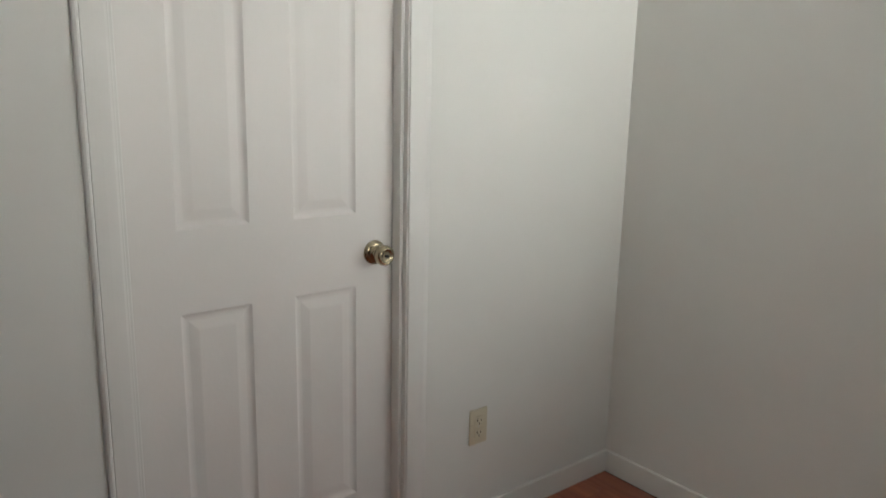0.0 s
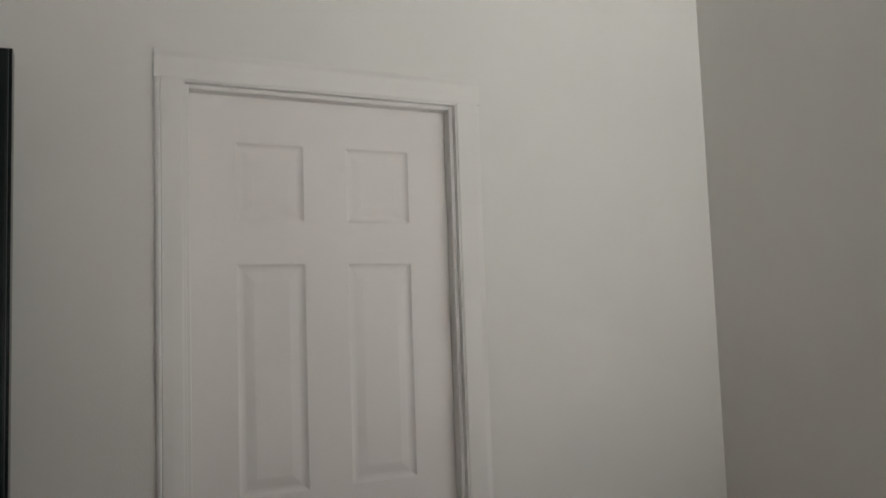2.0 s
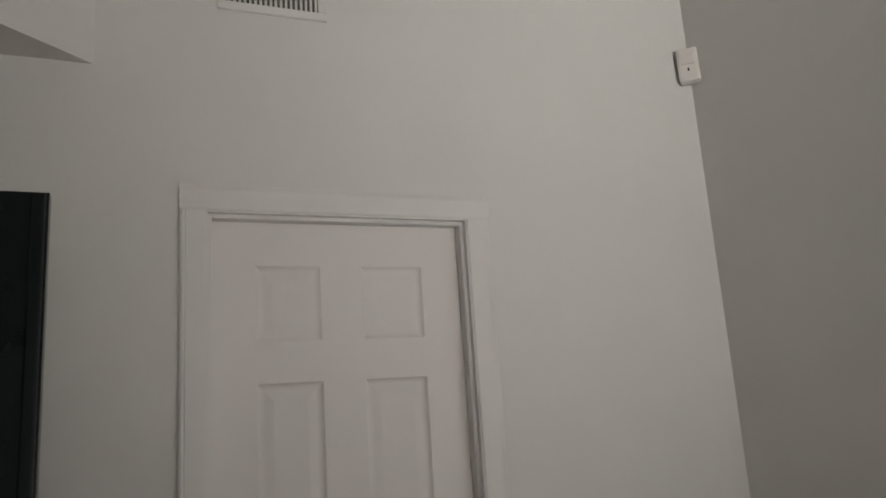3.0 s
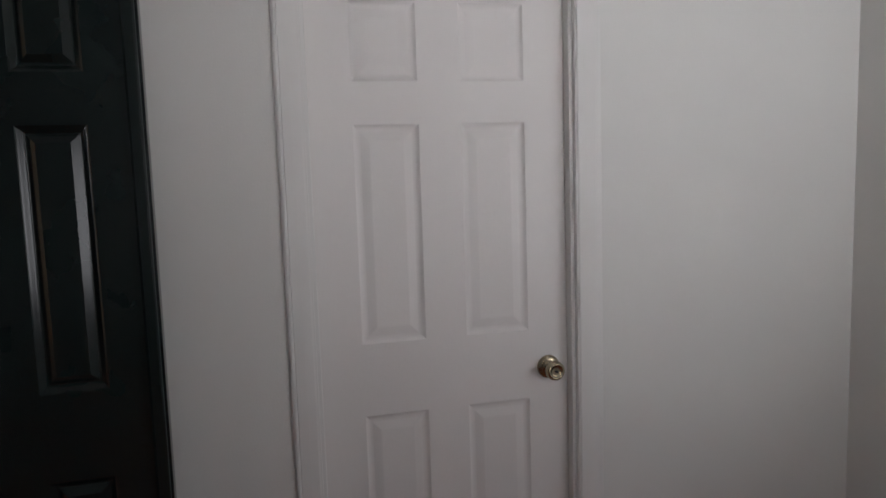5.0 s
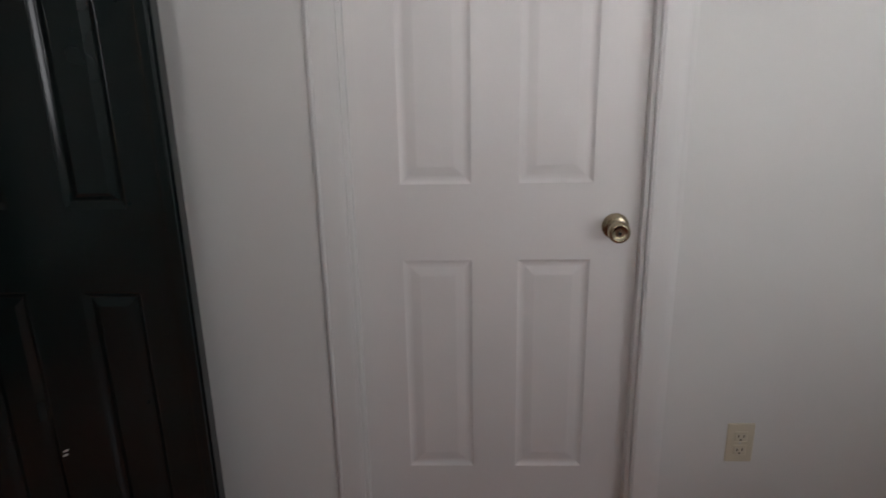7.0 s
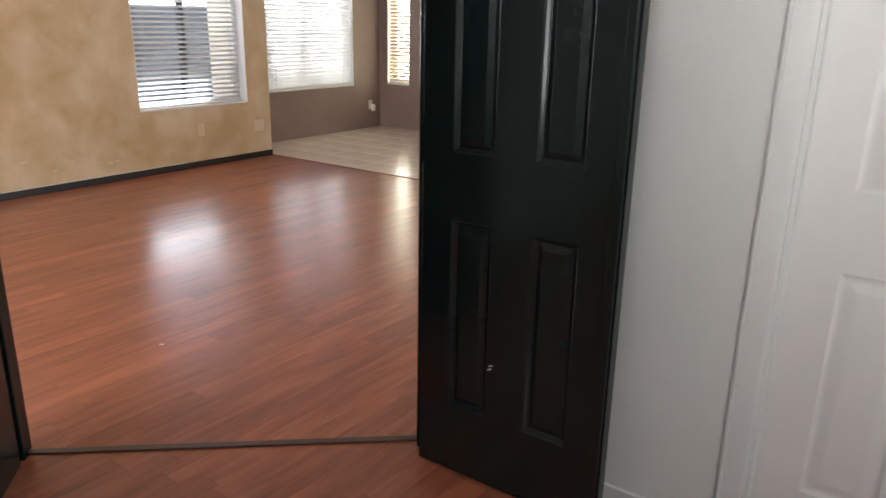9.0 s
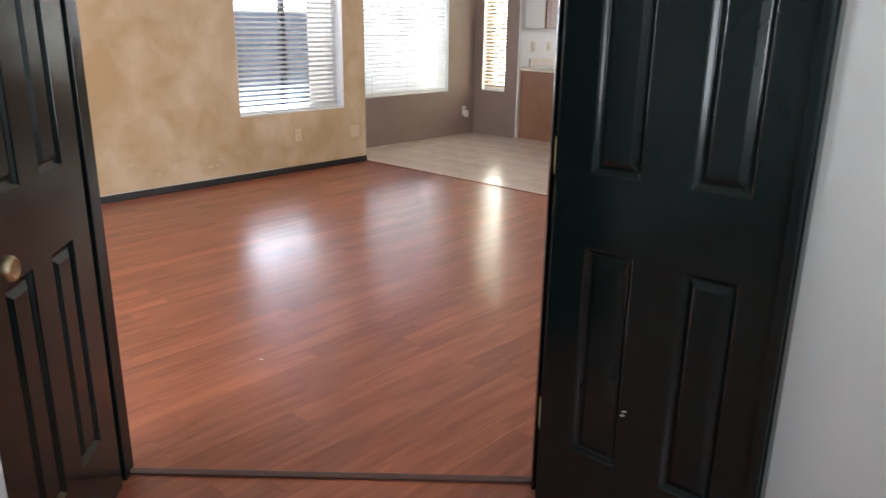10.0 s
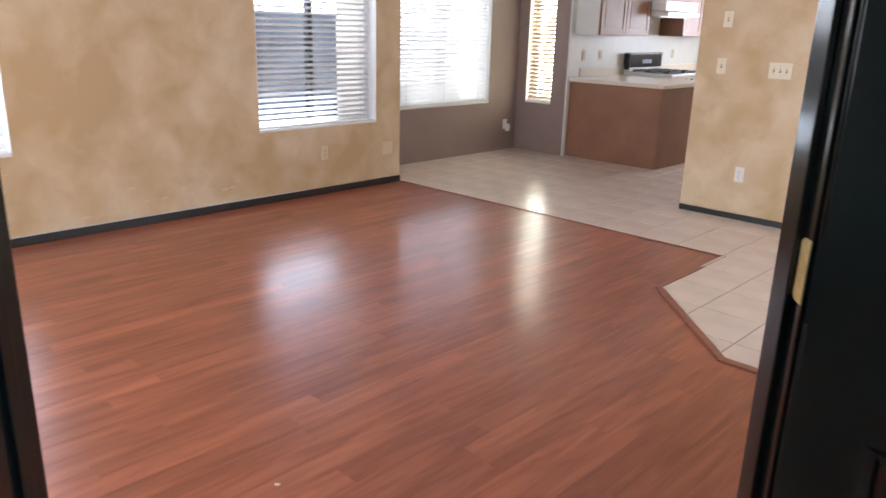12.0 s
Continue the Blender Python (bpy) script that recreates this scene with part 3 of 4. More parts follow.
def plate(name, m, label, category, toggles=1, kind="outlet", mat=IVORY, group=""):
    """A cover plate in the plane y = 0 of the pose m, facing -y."""
    wide = 0.070 + 0.046 * (toggles - 1)
    ob = root(name, label, category, m=m, group=group)
    part("cover", boxes((-wide / 2, wide / 2, -0.006, 0.0, -0.057, 0.057), bevel=0.003), mat, ob)
    for k in range(toggles):
        x = (k - (toggles - 1) / 2) * 0.046
        if kind == "outlet":
            for z in (-0.020, 0.020):
                face = part("socket", boxes((x - 0.017, x + 0.017, -0.0085, -0.005, z - 0.0145, z + 0.0145), bevel=0.003), mat, ob)
                for dx, h in ((-0.0065, 0.0045), (0.0065, 0.0035)):
                    part("slot", boxes((x + dx - 0.0012, x + dx + 0.0012, -0.0092, -0.0080, z - h + 0.002, z + h + 0.002)), DARK_SLOT, face)
                part("slot", lathe([(0.0025, 0.0), (0.0025, 0.0012)], 10, m=Matrix.Translation((x, -0.0080, z - 0.009)) @ Matrix.Rotation(radians(90), 4, "X")), DARK_SLOT, face)
            part("screw", lathe([(0.003, 0.0), (0.0025, 0.0012)], 10, m=Matrix.Translation((x, -0.006, 0)) @ Matrix.Rotation(radians(90), 4, "X")), STEEL, ob)
        elif kind == "switch":
            part("toggle_slot", boxes((x - 0.006, x + 0.006, -0.0068, -0.005, -0.013, 0.013)), DARK_SLOT, ob)
            part("toggle", boxes((x - 0.0045, x + 0.0045, -0.017, -0.006, -0.002, 0.009), bevel=0.0015), mat, ob)
            for z in (-0.030, 0.030):
                part("screw", lathe([(0.003, 0.0), (0.0025, 0.0012)], 10, m=Matrix.Translation((x, -0.006, z)) @ Matrix.Rotation(radians(90), 4, "X")), STEEL, ob)
        else:
            part("screw", lathe([(0.003, 0.0), (0.0025, 0.0012)], 10, m=Matrix.Translation((x, -0.006, 0.03)) @ Matrix.Rotation(radians(90), 4, "X")), mat, ob)
    return ob


WEST = Matrix.Rotation(radians(90), 4, "Z")
plate("wall_outlet", Matrix.Translation((1.083, 0.0, 0.347)), "almond double wall outlet low on the white wall", "outlet", mat=ALMOND)
TAN_PLATE = material("tan_painted_plastic", (0.66, 0.54, 0.38), rough=0.45, spread=0.05, scale=20, bump=0.01)
plate("wall_outlet", Matrix.Translation((TAN_X, 2.49, 0.345)) @ WEST, "tan painted wall outlet below the window", "outlet", mat=TAN_PLATE)
plate("cover_plate", Matrix.Translation((TAN_X, 3.19, 0.320)) @ WEST, "square tan painted blank cover plate", "cover plate", toggles=2, kind="blank", mat=TAN_PLATE)
plate("wall_outlet", Matrix.Translation((NOOK_X, 5.515, 0.300)) @ WEST, "white wall outlet on the mauve-brown nook wall", "outlet")
plug = thing("plug_in_freshener", boxes((0.0, 0.045, -0.022, 0.022, -0.055, 0.03), bevel=0.008), IVORY, "small white plug-in device in the nook outlet", "plug-in", m=Matrix.Translation((NOOK_X + 0.008, 5.535, 0.275)))
plate("light_switch", Matrix.Translation((-3.030, 4.36, 1.485)), "cream single light switch high on the tan wall", "switch", mat=CREAM, kind="switch")
plate("light_switch", Matrix.Translation((-3.037, 4.36, 1.148)), "cream single light switch on the tan wall", "switch", mat=CREAM, kind="switch")
plate("light_switch", Matrix.Translation((-2.600, 4.36, 1.138)), "cream three-toggle light switch on the tan wall", "switch", mat=CREAM, toggles=3, kind="switch")
plate("wall_outlet", Matrix.Translation((-2.786, 4.36, 0.355)), "white wall outlet low on the tan wall", "outlet")

# air vent over the white door
vent = root("air_vent", "white wall air vent with upright slats above the door", "vent", m=Matrix.Translation((0.272, 0.0, 2.708)))
part("frame", boxes((-0.150, 0.150, -0.010, 0.0, -0.103, -0.078), (-0.150, 0.150, -0.010, 0.0, 0.078, 0.103), (-0.150, -0.125, -0.010, 0.0, -0.078, 0.078), (0.125, 0.150, -0.010, 0.0, -0.078, 0.078), bevel=0.003), WHITE_TRIM, vent)
# dark sheet on the wall that paints the shade between the slats
part("backing", boxes((-0.126, 0.126, -0.0025, -0.0005, -0.079, 0.079)), VENT_SHADE, vent)
slat_mesh = mesh_of("slat", boxes((-0.0045, 0.0045, -0.0008, 0.0008, -0.078, 0.078), m=Matrix.Rotation(radians(40), 4, "Z")), WHITE_TRIM)
for k in range(18):
    part("slat", slat_mesh, WHITE_TRIM, vent, m=Matrix.Translation((-0.119 + 0.014 * k, -0.006, 0)))

# motion sensor across the corner
sensor = root("motion_sensor", "small white motion sensor mounted in the wall corner", "sensor", m=Matrix.Translation((RIGHT - 0.030, -0.030, 2.605)) @ Matrix.Rotation(radians(-45), 4, "Z"))
part("housing", boxes((-0.034, 0.034, -0.026, 0.022, -0.060, 0.060), bevel=0.008), IVORY, sensor)
part("lens", boxes((-0.024, 0.024, -0.030, -0.024, -0.002, 0.044), bevel=0.004), IVORY, sensor)
part("indicator", boxes((-0.003, 0.003, -0.0275, -0.025, -0.026, -0.014), bevel=0.001), DARK_SLOT, sensor)
part("bracket", boxes((-0.020, 0.020, 0.018, 0.034, -0.035, 0.035), bevel=0.003), DARK_SLOT, sensor, "dark mounting bracket")

# ---------------------------------------------------------------- windows and blinds
BACKLIT = bpy.data.materials.new("backlit_blind_slat")
BACKLIT.use_nodes = True
_n, _l = BACKLIT.node_tree.nodes, BACKLIT.node_tree.links
_t, _m = _n.new("ShaderNodeBsdfTranslucent"), _n.new("ShaderNodeMixShader")
_t.inputs["Color"].default_value = (0.90, 0.90, 0.89, 1)
_n["Principled BSDF"].inputs["Base Color"].default_value = (0.80, 0.78, 0.74, 1)
_n["Principled BSDF"].inputs["Roughness"].default_value = 0.5
_m.inputs[0].default_value = 0.68
_l.new(_n["Principled BSDF"].outputs[0], _m.inputs[1])
_l.new(_t.outputs[0], _m.inputs[2])
_l.new(_m.outputs[0], _n["Material Output"].inputs[0])


def window(name, m, wide, low, high, label, mullion, dark=False):
    """A window in the pose m, whose local x runs along the wall, -y into the room, 0 at the wall's inner face; deep 0.2."""
    ob = root(name, label, "window", m=m, kind="structure")
    f = 0.045
    for x0, x1, z0, z1 in ((0, f, low, high), (wide - f, wide, low, high), (f, wide - f, low, low + f), (f, wide - f, high - f, high)):
        part("window_frame", boxes((x0, x1, 0.11, 0.17, z0, z1), bevel=0.004), FRAME_WHITE, ob)
    if mullion:
        part("mullion", boxes((mullion - 0.022, mullion + 0.022, 0.105, 0.165, low + f, high - f), bevel=0.004), FRAME_DARK if dark else FRAME_WHITE, ob)
    panes = ((f, mullion - 0.022), (mullion + 0.022, wide - f)) if mullion else ((f, wide - f),)
    for x0, x1 in panes:
        glass = part("pane", boxes((x0, x1, 0.135, 0.140, low + f, high - f)), GLASS, ob)
        glass.visible_shadow = False
    part("window_sill", boxes((0.001, wide - 0.001, -0.006, 0.108, low - 0.016, low + 0.004), bevel=0.004), FRAME_WHITE, ob)
    for x0, x1 in ((0.001, 0.006), (wide - 0.006, wide - 0.001)):
        part("side_return", boxes((x0, x1, 0.0, 0.109, low + 0.004, high)), FRAME_WHITE, ob)
    return ob


def blind(m, wide, low, high, tilt, label, mat, cords, pitch=0.0434, lean=0.0):
    """A slatted blind in the pose m (as window): head rail, slats, bottom rail, ladder cords and a wand."""
    ob = root("window_blind", label, "blind", m=m, group="window blinds")
    part("head_rail", boxes((0.012, wide - 0.012, 0.018, 0.072, high - 0.05, high - 0.002), bevel=0.004), BLIND, ob)
    bm = bmesh.new()
    rows = []
    for v in range(5):
        s = v / 4 - 0.5
        rows.append([(x, 0.05 * s, 0.003 * (1 - 4 * s * s)) for x in (0.0, wide - 0.03)])
    top = [[bm.verts.new((x, y, z + 0.0026)) for x, y, z in r] for r in rows]
    bottom = [[bm.verts.new(p) for p in r] for r in rows]
    for a, b in zip(top, top[1:]):
        bm.faces.new((a[0], a[1], b[1], b[0]))
    for a, b in zip(bottom, bottom[1:]):
        bm.faces.new((b[0], b[1], a[1], a[0]))
    for k in (0, -1):
        bm.faces.new((top[k][0], top[k][1], bottom[k][1], bottom[k][0]))
    for side in (0, 1):
        bm.faces.new([r[side] for r in top] + [r[side] for r in bottom[::-1]])
    slat = mesh_of("slat", bm, mat)
    z, k = low + 0.045, 0
    rng = random.Random(int(wide * 1000))
    while z < high - 0.06:
        part("slat", slat, mat, ob, m=Matrix.Translation((0.015, 0.045, z)) @ Matrix.Rotation(radians(tilt + rng.uniform(-1.2, 1.2)), 4, "X") @ Matrix.Rotation(radians(lean + rng.uniform(-0.05, 0.05)), 4, "Y"))
        z += pitch
    part("bottom_rail", boxes((0.015, wide - 0.015, 0.022, 0.068, low + 0.006, low + 0.024), bevel=0.004), BLIND, ob)
    for c in cords:
        for y in (0.0195, 0.0705):
            part("cord", boxes((c - 0.0012, c + 0.0012, y - 0.0008, y + 0.0008, low + 0.02, high - 0.05)), CORD, ob)
    return ob


def west(x, y0):
    """The pose of a window in a west wall whose inner face is at x, from y0 on."""
    return Matrix.Translation((x, y0, 0)) @ WEST


LOW, TOP = 0.575, 2.03
window("window_1", west(TAN_X, 1.88), 1.18, LOW, TOP, "white framed window with a dark centre bar", 0.575, dark=True)
blind(west(TAN_X, 1.88), 1.135, LOW, TOP, 18, "white slatted window blind, slats half open", BACKLIT, (0.12, 0.575, 1.02))
window("window_2", west(TAN_X, -0.98), 1.14, LOW, TOP, "white framed living room window", 0.57, dark=True)
blind(west(TAN_X, -0.98), 1.135, LOW, TOP, 18, "white slatted window blind, slats half open", BACKLIT, (0.12, 0.57, 1.02))
window("window_3", west(NOOK_X, 3.80), 1.405, LOW, TOP, "wide white nook window", 0.70)
blind(west(NOOK_X, 3.80), 1.40, LOW, TOP, 50, "white window blind, slats nearly closed and backlit", BACKLIT, (0.15, 0.70, 1.25))
NORTH = Matrix.Translation((-5.915, NOOK_Y1, 0))
window("window_4", NORTH, 0.36, LOW, TOP, "narrow white nook window", 0)
# slat colour holds the brown shade of a backlit blind
blind(NORTH, 0.357, LOW, TOP, 30, "narrow slatted window blind, slats half open, coloured brown as in backlit shade", SHADED_SLAT, (0.08, 0.28))

# added outside: emissive panels for a bright distance, a blue-grey wall for shaded gaps
GLOW = bpy.data.materials.new("glowing_backdrop")
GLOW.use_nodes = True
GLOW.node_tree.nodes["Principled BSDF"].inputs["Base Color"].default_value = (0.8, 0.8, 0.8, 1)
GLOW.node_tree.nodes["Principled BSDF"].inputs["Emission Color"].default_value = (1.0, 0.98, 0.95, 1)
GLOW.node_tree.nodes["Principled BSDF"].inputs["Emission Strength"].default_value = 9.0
structure("backdrop", boxes((-13.0, -12.9, -12, 16, -0.15, 3.3), (-13.0, -3.2, 13.9, 14.0, -0.15, 3.3)), GLOW, "glowing panels added outside the windows to whiten them", "backdrop")
# added wall; its blue-grey colour carries the shade seen between slats
structure("gap_shade_wall", boxes((-8.6, -8.4, -6.0, 5.95, -0.15, 1.47), bevel=0.02), GAP_SHADE, "added blue-grey wall outside the window, colouring the shaded slat gaps", "wall")

# ---------------------------------------------------------------- kitchen beyond the nook
structure("trim_post", boxes((POST_X - 0.012, POST_X + 0.012, NOOK_Y1 - 0.010, NOOK_Y1 + 0.20, 0, LIVING_HIGH), bevel=0.008), SPLASH, "white painted wall end beside the peninsula", "post")
pen = root("peninsula_cabinet", "plain brown wood-faced peninsula cabinet on the tile floor", "cabinet")
PEN_Y, PEN_X0, PEN_X1, PEN_D = 5.74, POST_X + 0.013, -4.22, 1.07
part("body", boxes((PEN_X0, PEN_X1 - 0.02, PEN_Y + 0.018, PEN_Y + PEN_D, 0.0, 0.828)), CABINET, pen)
part("back_panel", boxes((PEN_X0, PEN_X1, PEN_Y, PEN_Y + 0.017, 0.0, 0.828), bevel=0.002), CABINET, pen, "flat brown wood-grain panel")
part("end_panel", boxes((PEN_X1 - 0.019, PEN_X1, PEN_Y + 0.0175, PEN_Y + PEN_D, 0.0, 0.828), bevel=0.002), CABINET, pen)
top = root("worktop", "cream laminate worktop over the peninsula and wall cabinets", "worktop")
part("slab", boxes((PEN_X0, PEN_X1 + 0.03, PEN_Y - 0.03, PEN_Y + PEN_D + 0.02, 0.829, 0.870), bevel=0.006), COUNTER, top)
part("slab", boxes((POST_X + 0.002, POST_X + 0.62, 7.625, 8.9, 0.829, 0.870), bevel=0.006), COUNTER, top)
for y0, y1 in ((5.91, 6.835), (7.625, 8.9)):
    part("upstand", boxes((POST_X + 0.002, POST_X + 0.022, y0, y1, 0.871, 0.965), bevel=0.003), COUNTER, top)


def unit(name, x0, x1, y0, y1, z0, z1, doors, label):
    """A cabinet against the kitchen's west wall, with its doors on the side towards +x."""
    ob = root(name, label, "cabinet", group="kitchen cabinets")
    part("body", boxes((x0, x1 - 0.021, y0, y1, z0, z1), bevel=0.002), CABINET, ob)
    step = (y1 - y0) / doors
    for k in range(doors):
        a, b = y0 + k * step + 0.003, y0 + (k + 1) * step - 0.003
        lower, upper = z0 + 0.004, z1 - 0.004
        leaf = part("door", boxes((x1 - 0.020, x1 - 0.006, a, b, lower, upper), bevel=0.002), CABINET, ob)
        for r in ((a, a + 0.06, lower, upper), (b - 0.06, b, lower, upper), (a + 0.06, b - 0.06, lower, lower + 0.06), (a + 0.06, b - 0.06, upper - 0.06, upper)):
            part("rail", boxes((x1 - 0.0055, x1 + 0.001, r[0], r[1], r[2], r[3]), bevel=0.002), CABINET, leaf)
        part("field", boxes((x1 - 0.0055, x1 - 0.001, a + 0.075, b - 0.075, lower + 0.075, upper - 0.075), bevel=0.003), CABINET, leaf)
    return ob


wall_unit = unit("wall_cabinet", POST_X + 0.002, -5.03, 5.78, 6.80, 1.325, 2.20, 2, "brown wood wall cabinet with two panel doors")
part("end_panel", boxes((POST_X + 0.002, -5.052, 5.772, 5.7795, 1.325, 2.20)), SPLASH, wall_unit, "white end panel")
unit("wall_cabinet", POST_X + 0.002, -5.03, 6.83, 7.60, 1.72, 2.20, 2, "short brown wall cabinet above the cooker hood")
unit("wall_cabinet", POST_X + 0.002, -5.03, 7.63, 8.60, 1.325, 2.20, 2, "brown wood wall cabinet past the cooker hood")
unit("base_cabinet", POST_X + 0.002, -4.76, 7.625, 8.60, 0.0, 0.828, 2, "brown wood base cabinet past the cooker")

hood = root("cooker_hood", "white enamel cooker hood under the short cabinet", "cooker hood")
part("body", boxes((POST_X + 0.002, -4.86, 6.83, 7.60, 1.60, 1.718), bevel=0.012), ENAMEL, hood)
part("lip", boxes((POST_X + 0.03, -4.82, 6.82, 7.61, 1.545, 1.599), bevel=0.010), ENAMEL, hood)
part("filter", boxes((POST_X + 0.10, -4.95, 6.90, 7.53, 1.538, 1.544)), STEEL, hood)

cooker = root("gas_cooker", "white gas cooker with a black glass backguard", "cooker")
part("body", boxes((POST_X + 0.01, -4.72, 6.845, 7.615, 0.03, 0.868), bevel=0.006), ENAMEL, cooker)
part("plinth", boxes((POST_X + 0.05, -4.78, 6.87, 7.59, 0.0, 0.029)), STOVE_BLACK, cooker)
part("cooktop", boxes((POST_X + 0.01, -4.70, 6.840, 7.620, 0.869, 0.905), bevel=0.008), ENAMEL, cooker)
guard = part("backguard", boxes((POST_X + 0.012, POST_X + 0.085, 6.840, 7.620, 0.906, 1.115), bevel=0.008), ENAMEL, cooker)
part("control_glass", boxes((POST_X + 0.086, POST_X + 0.090, 6.850, 7.610, 0.955, 1.110), bevel=0.002), STOVE_BLACK, guard, "black glass control panel")
part("top_trim", boxes((POST_X + 0.008, POST_X + 0.092, 6.836, 7.624, 1.1155, 1.126), bevel=0.003), STOVE_BLACK, guard)
part("side_trim", boxes((POST_X + 0.010, POST_X + 0.092, 6.832, 6.8395, 0.93, 1.115), bevel=0.002), STOVE_BLACK, guard)
part("clock", boxes((POST_X + 0.0905, POST_X + 0.0920, 7.13, 7.36, 1.00, 1.045), bevel=0.0005), CLOCK, guard)
for y in (7.04, 7.42):
    for x in (POST_X + 0.22, POST_X + 0.47):
        part("burner", lathe([(0.045, 0.0), (0.045, 0.010), (0.032, 0.014), (0.03, 0.020)], 18, m=Matrix.Translation((x, y, 0.9055))), IRON, cooker)
        rows = [(x - 0.11, x + 0.11, y - 0.005, y + 0.005, 0.926, 0.938), (x - 0.005, x + 0.005, y - 0.15, y + 0.15, 0.9265, 0.9385)]
        rows += [(x - 0.11, x - 0.10, y - 0.15, y + 0.15, 0.906, 0.936), (x + 0.10, x + 0.11, y - 0.15, y + 0.15, 0.906, 0.936)]
        part("grate", boxes(*rows, bevel=0.002), IRON, cooker, "black iron pan support")
for k in range(5):
    part("control_knob", lathe([(0.020, 0.0), (0.020, 0.012), (0.014, 0.020)], 16, m=Matrix.Translation((-4.72, 6.95 + 0.14 * k, 0.83)) @ Matrix.Rotation(radians(90), 4, "Y")), STOVE_BLACK, cooker)
for y in (5.98, 6.32, 8.05):
    plate("wall_outlet", Matrix.Translation((POST_X, y, 1.105)) @ WEST, "almond wall outlet on the kitchen splash wall", "outlet", mat=ALMOND)

# the hanging lamp of the nook
CHROME = material("brushed_nickel", (0.62, 0.60, 0.57), rough=0.25, metal=1.0, spread=0.05, scale=30)
FROST = material("frosted_white_glass", (0.82, 0.80, 0.76), rough=0.3, spread=0.02)
lamp = root("chandelier", "brushed nickel hanging lamp with white glass cups over the nook", "chandelier", m=Matrix.Translation((-4.45, 4.50, 0)))
part("stem", lathe([(0.010, 1.80), (0.010, 2.70), (0.05, 2.71), (0.055, 2.745)], 18), CHROME, lamp)
part("hub", lathe([(0.012, 1.72), (0.030, 1.75), (0.034, 1.80), (0.018, 1.86)], 20), CHROME, lamp)
for k in range(5):
    spin = Matrix.Rotation(radians(72 * k + 20), 4, "Z")
    curve = bpy.data.curves.new("arm", "CURVE")
    curve.dimensions, curve.bevel_depth, curve.bevel_resolution = "3D", 0.006, 2
    line = curve.splines.new("POLY")
    spots = [(0.02, 0, 1.79), (0.07, 0, 1.755), (0.13, 0, 1.735), (0.19, 0, 1.745), (0.22, 0, 1.775)]
    line.points.add(len(spots) - 1)
    for p, s in zip(line.points, spots):
        p.co = (*s, 1)
    raw = new("arm_curve", curve)
    arm_mesh = bpy.data.meshes.new_from_object(raw)
    bpy.data.objects.remove(raw)
    arm_mesh.materials.append(CHROME)
    arm = part("arm", arm_mesh, CHROME, lamp, m=spin)
    part("cup", lathe([(0.018, 1.775), (0.045, 1.79), (0.060, 1.83), (0.066, 1.88), (0.062, 1.88), (0.055, 1.83), (0.02, 1.80)], 20, m=Matrix.Translation((0.22, 0, 0))), FROST, arm, "white glass cup")

# ---------------------------------------------------------------- floors, piece by piece
moulding = root("trim_floor", "brown wooden floor mouldings at the thresholds", "moulding", kind="structure")
part("threshold_strip", boxes((0.0, WIDE, 0.074, 0.108, 0.0005, 0.007), bevel=0.004, m=DIAG), THRESHOLD, moulding, "dark threshold strip")
C0, C1, C2 = Vector((-2.385, 3.34)), Vector((-2.385, 2.485)), Vector((-1.725, 1.825))


def strip(a, b, wide, high, z0=0.0005):
    """A rounded strip on the floor from a to b, on the left of that way."""
    way = Vector((b[0] - a[0], b[1] - a[1]))
    m = Matrix.Translation((a[0], a[1], 0)) @ Matrix.Rotation(math.atan2(way.y, way.x), 4, "Z")
    return boxes((0.0, way.length, 0.0, wide, z0, high), bevel=0.003, m=m)


part("reducer", strip(C2, C1, 0.036, 0.010), REDUCER, moulding)
part("reducer", strip((0.45, C2.y - 0.045), (C2.x - 0.02, C2.y - 0.045), -0.045, 0.0095), REDUCER, moulding)
part("edge_strip", strip((TAN_X, 3.328), (C0.x, 3.328), 0.012, 0.0075), REDUCER, moulding)
part("edge_strip", strip((C1.x - 0.012, C1.y), (C0.x - 0.012, C0.y), -0.012, 0.0075), REDUCER, moulding)
# a scrap of paper on the boards
thing("paper_scrap", boxes((-0.009, 0.009, -0.003, 0.003, 0.0, 0.002), bevel=0.0008), IVORY, "tiny white paper scrap on the laminate floor", "litter", m=Matrix.Translation((-2.302, -0.136, 0.0006)) @ Matrix.Rotation(radians(35), 4, "Z"))

PITCH_X, PITCH_Y, JOINT = 0.327, 0.337, 0.006
grout = structure("floor_tiles", boxes((NOOK_X, 0.5, 3.34, KITCHEN_Y, -0.014, 0.0015)), GROUT, "beige square ceramic floor tiles with tan joints", "floor")
bm = bmesh.new()
shape = [bm.verts.new((x, y, z)) for z in (0.0006, 0.0016) for x, y in ((C0.x, C0.y - 0.001), (C1.x, C1.y), (C2.x, C2.y), (0.5, C2.y), (0.5, C0.y - 0.001))]
bm.faces.new(shape[5:])
for k in range(5):
    bm.faces.new((shape[k], shape[(k + 1) % 5], shape[5 + (k + 1) % 5], shape[5 + k]))
part("grout_bed", bm, GROUT, grout)


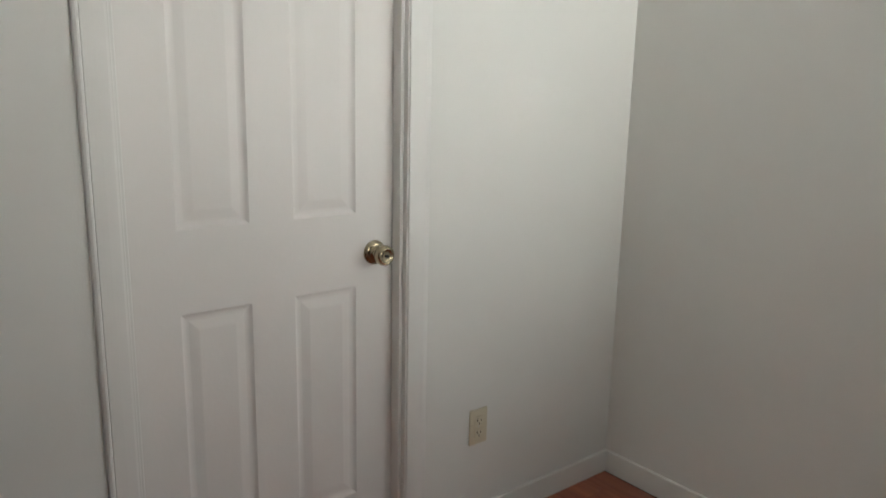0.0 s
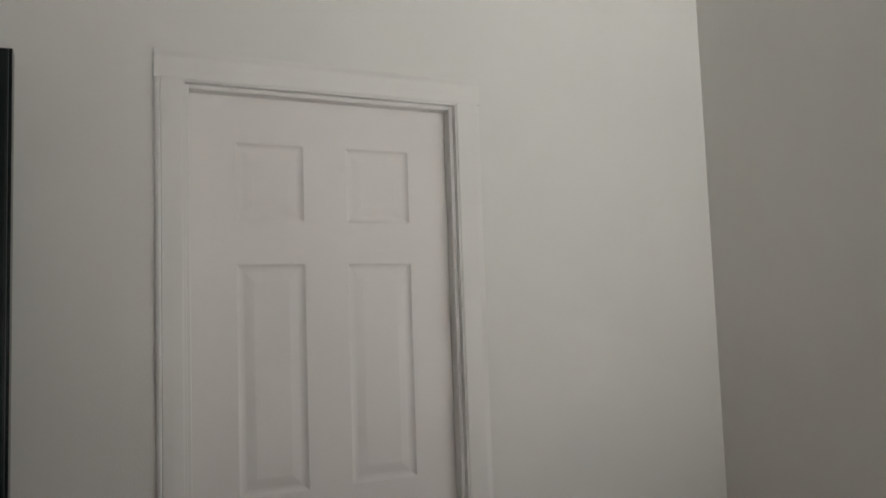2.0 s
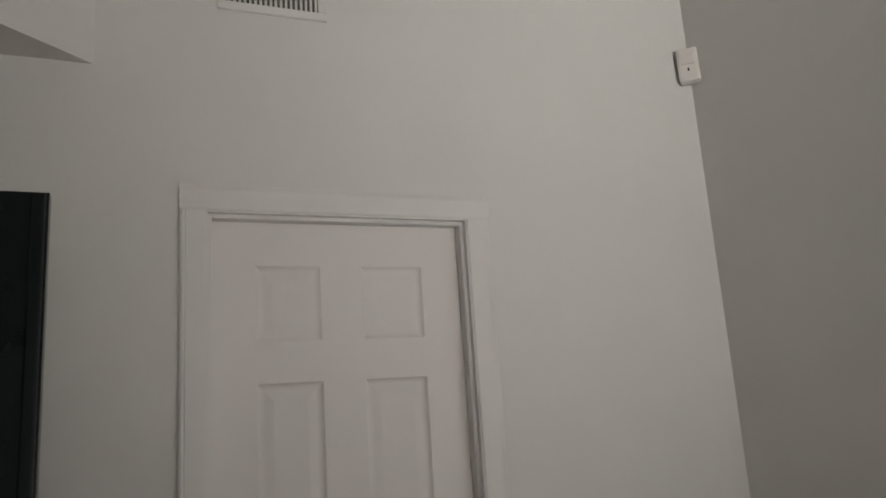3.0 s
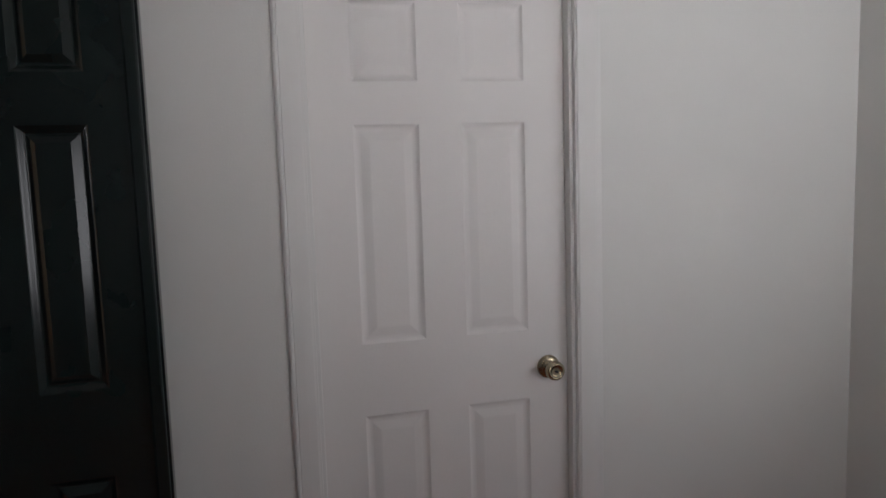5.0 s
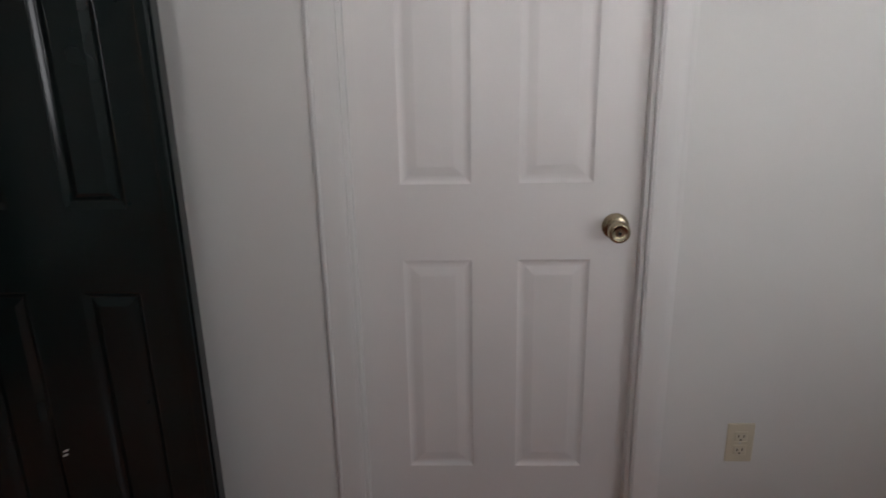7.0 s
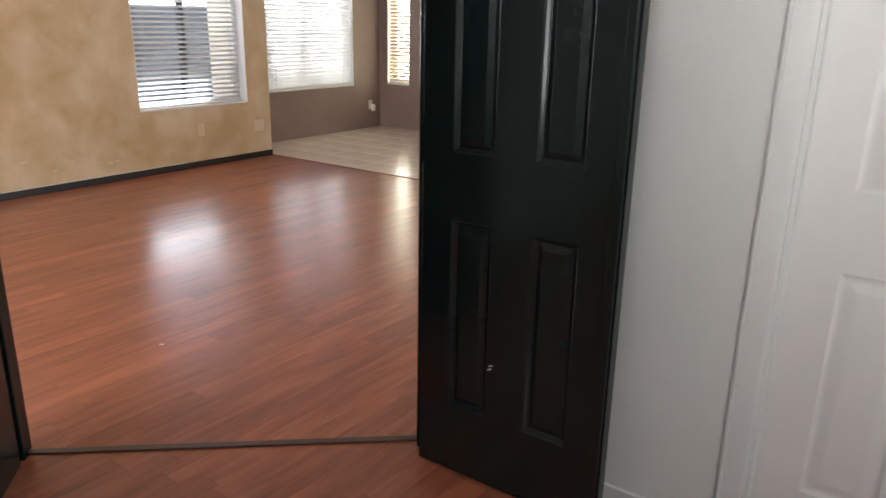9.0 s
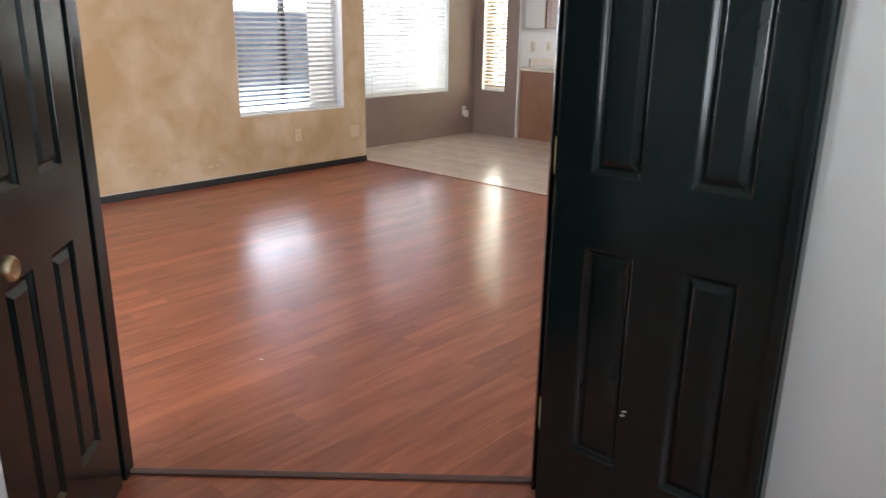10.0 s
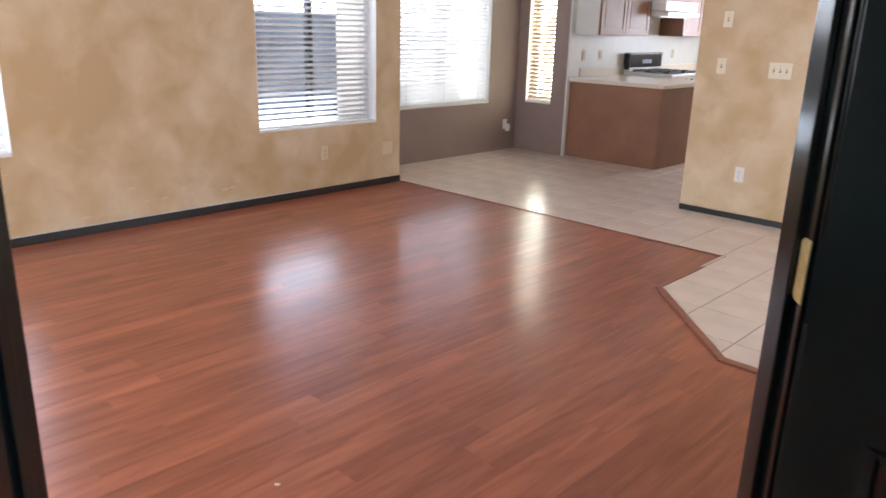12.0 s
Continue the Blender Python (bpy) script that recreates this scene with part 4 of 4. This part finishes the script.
def tile_bm(corners):
    """A tile with eased edges over a convex outline."""
    middle = sum((Vector(c) for c in corners), Vector((0, 0))) / len(corners)
    bm = bmesh.new()
    low = [bm.verts.new((x, y, 0.0)) for x, y in corners]
    mid = [bm.verts.new((x, y, 0.0035)) for x, y in corners]
    inner = []
    for x, y in corners:
        away = middle - Vector((x, y))
        away.normalize()
        inner.append(bm.verts.new((x + away.x * 0.004, y + away.y * 0.004, 0.005)))
    n = len(corners)
    for k in range(n):
        bm.faces.new((low[k], low[(k + 1) % n], mid[(k + 1) % n], mid[k]))
        bm.faces.new((mid[k], mid[(k + 1) % n], inner[(k + 1) % n], inner[k]))
    bm.faces.new(inner)
    return bm


def clipped(poly, a, b):
    """What of a convex outline lies left of the line from a to b."""
    side = lambda p: (b[0] - a[0]) * (p[1] - a[1]) - (b[1] - a[1]) * (p[0] - a[0])
    out = []
    for p, q in zip(poly, poly[1:] + poly[:1]):
        s, t = side(p), side(q)
        if s >= 0:
            out.append(p)
        if s * t < 0:
            f = s / (s - t)
            out.append((p[0] + f * (q[0] - p[0]), p[1] + f * (q[1] - p[1])))
    return out


hx, hy = (PITCH_X - JOINT) / 2, (PITCH_Y - JOINT) / 2
whole = mesh_of("tile", tile_bm([(-hx, -hy), (hx, -hy), (hx, hy), (-hx, hy)]), TILE)
rest, placed = [], 0
rng = random.Random(5)
for i in range(-13, 9):
    for j in range(-3, 21):
        x, y = -2.09 + (i + 0.5) * PITCH_X, 2.35 + (j + 0.5) * PITCH_Y
        poly = [(x - hx, y - hy), (x + hx, y - hy), (x + hx, y + hy), (x - hx, y + hy)]
        zones = []
        if y + hy > 3.34:
            cut = clipped(clipped(poly, (-9, 3.343), (9, 3.343)) or [(0, 0)], (NOOK_X + 0.003, 9), (NOOK_X + 0.003, -9))
            if x > C0.x:
                cut = poly
            zones.append(cut)
        elif x + hx > C1.x and y + hy > C2.y:
            cut = clipped(poly, (C1.x + 0.003, 9), (C1.x + 0.003, -9))
            if cut:
                cut = clipped(cut, (-9, C2.y + 0.003), (9, C2.y + 0.003))
            if cut:
                cut = clipped(cut, (C1.x + 0.003, C1.y), (C2.x + 0.003, C2.y))
            zones.append(cut)
        for cut in zones:
            if len(cut) < 3 or x > 0.4:
                continue
            near = y < 6.2 and x < -0.9
            lift = 0.0012 + rng.uniform(0, 0.0006)
            if len(cut) == 4 and all((Vector(a) - Vector(b)).length < 1e-6 for a, b in zip(cut, poly)):
                data = whole
            else:
                data = mesh_of("tile", tile_bm([(a - x, b - y) for a, b in cut]), TILE)
            if near and placed < 290:
                part("tile", data, TILE, grout, m=Matrix.Translation((x, y, lift)))
                placed += 1
            else:
                rest.append((data, x, y, lift))
bm = bmesh.new()
for data, x, y, lift in rest:
    count = len(bm.verts)
    bm.from_mesh(data)
    bm.verts.ensure_lookup_table()
    for v in bm.verts[count:]:
        v.co += Vector((x, y, lift))
tagged(part("far_tiles", bm, TILE, grout), kind="stuff")

BOARD, LONG = 0.096, 1.21
boards = structure("floor_boards", boxes((TAN_X, RIGHT, BACK, 3.328, -0.0155, -0.008)), UNDERLAY, "reddish laminate floor boards with a worn satin gloss", "floor")


def board_bm(length):
    bm = bmesh.new()
    c = 0.0005
    hw, hl = BOARD / 2 - 0.00006, length / 2 - 0.0001
    low = [bm.verts.new((x, y, -0.0075)) for x, y in ((-hw, -hl), (hw, -hl), (hw, hl), (-hw, hl))]
    mid = [bm.verts.new((x, y, -c)) for x, y in ((-hw, -hl), (hw, -hl), (hw, hl), (-hw, hl))]
    top_ = [bm.verts.new((x, y, 0.0)) for x, y in ((-hw + c, -hl + c), (hw - c, -hl + c), (hw - c, hl - c), (-hw + c, hl - c))]
    for a, b in ((low, mid), (mid, top_)):
        for k in range(4):
            bm.faces.new((a[k], a[(k + 1) % 4], b[(k + 1) % 4], b[k]))
    bm.faces.new(top_)
    return bm


cache, rest = {}, []
rng = random.Random(11)
x, count = TAN_X + BOARD / 2, 0
while x < RIGHT - BOARD / 2 + 0.03:
    y = -5.98 - rng.uniform(0, LONG)
    while y < 3.326:
        a, b = max(y, -5.98), min(y + LONG, 3.327)
        y += LONG
        if b - a < 0.05 or (x > -0.6 and a > 1.80) or (x < LEFT and b < -3.0):
            continue
        if x > -0.6:
            b = min(b, 1.80)
        if x < LEFT:
            a = max(a, -3.598)
        length = round(b - a, 2) if b - a < LONG - 0.005 else LONG
        if length not in cache:
            cache[length] = mesh_of("board", board_bm(length), LAMINATE)
        spot = (x, (a + b) / 2, 0.0)
        if -4.3 < x < -0.75 and a > -2.6 and count < 300:
            part("board", cache[length], LAMINATE, boards, m=Matrix.Translation(spot) @ Matrix.Rotation(radians(rng.uniform(-0.22, 0.22)), 4, "Y"))
            count += 1
        else:
            rest.append((cache[length], spot))
    x += BOARD
bm = bmesh.new()
for data, spot in rest:
    n = len(bm.verts)
    bm.from_mesh(data)
    bm.verts.ensure_lookup_table()
    for v in bm.verts[n:]:
        v.co += Vector(spot)
tagged(part("far_boards", bm, LAMINATE, boards), kind="stuff")
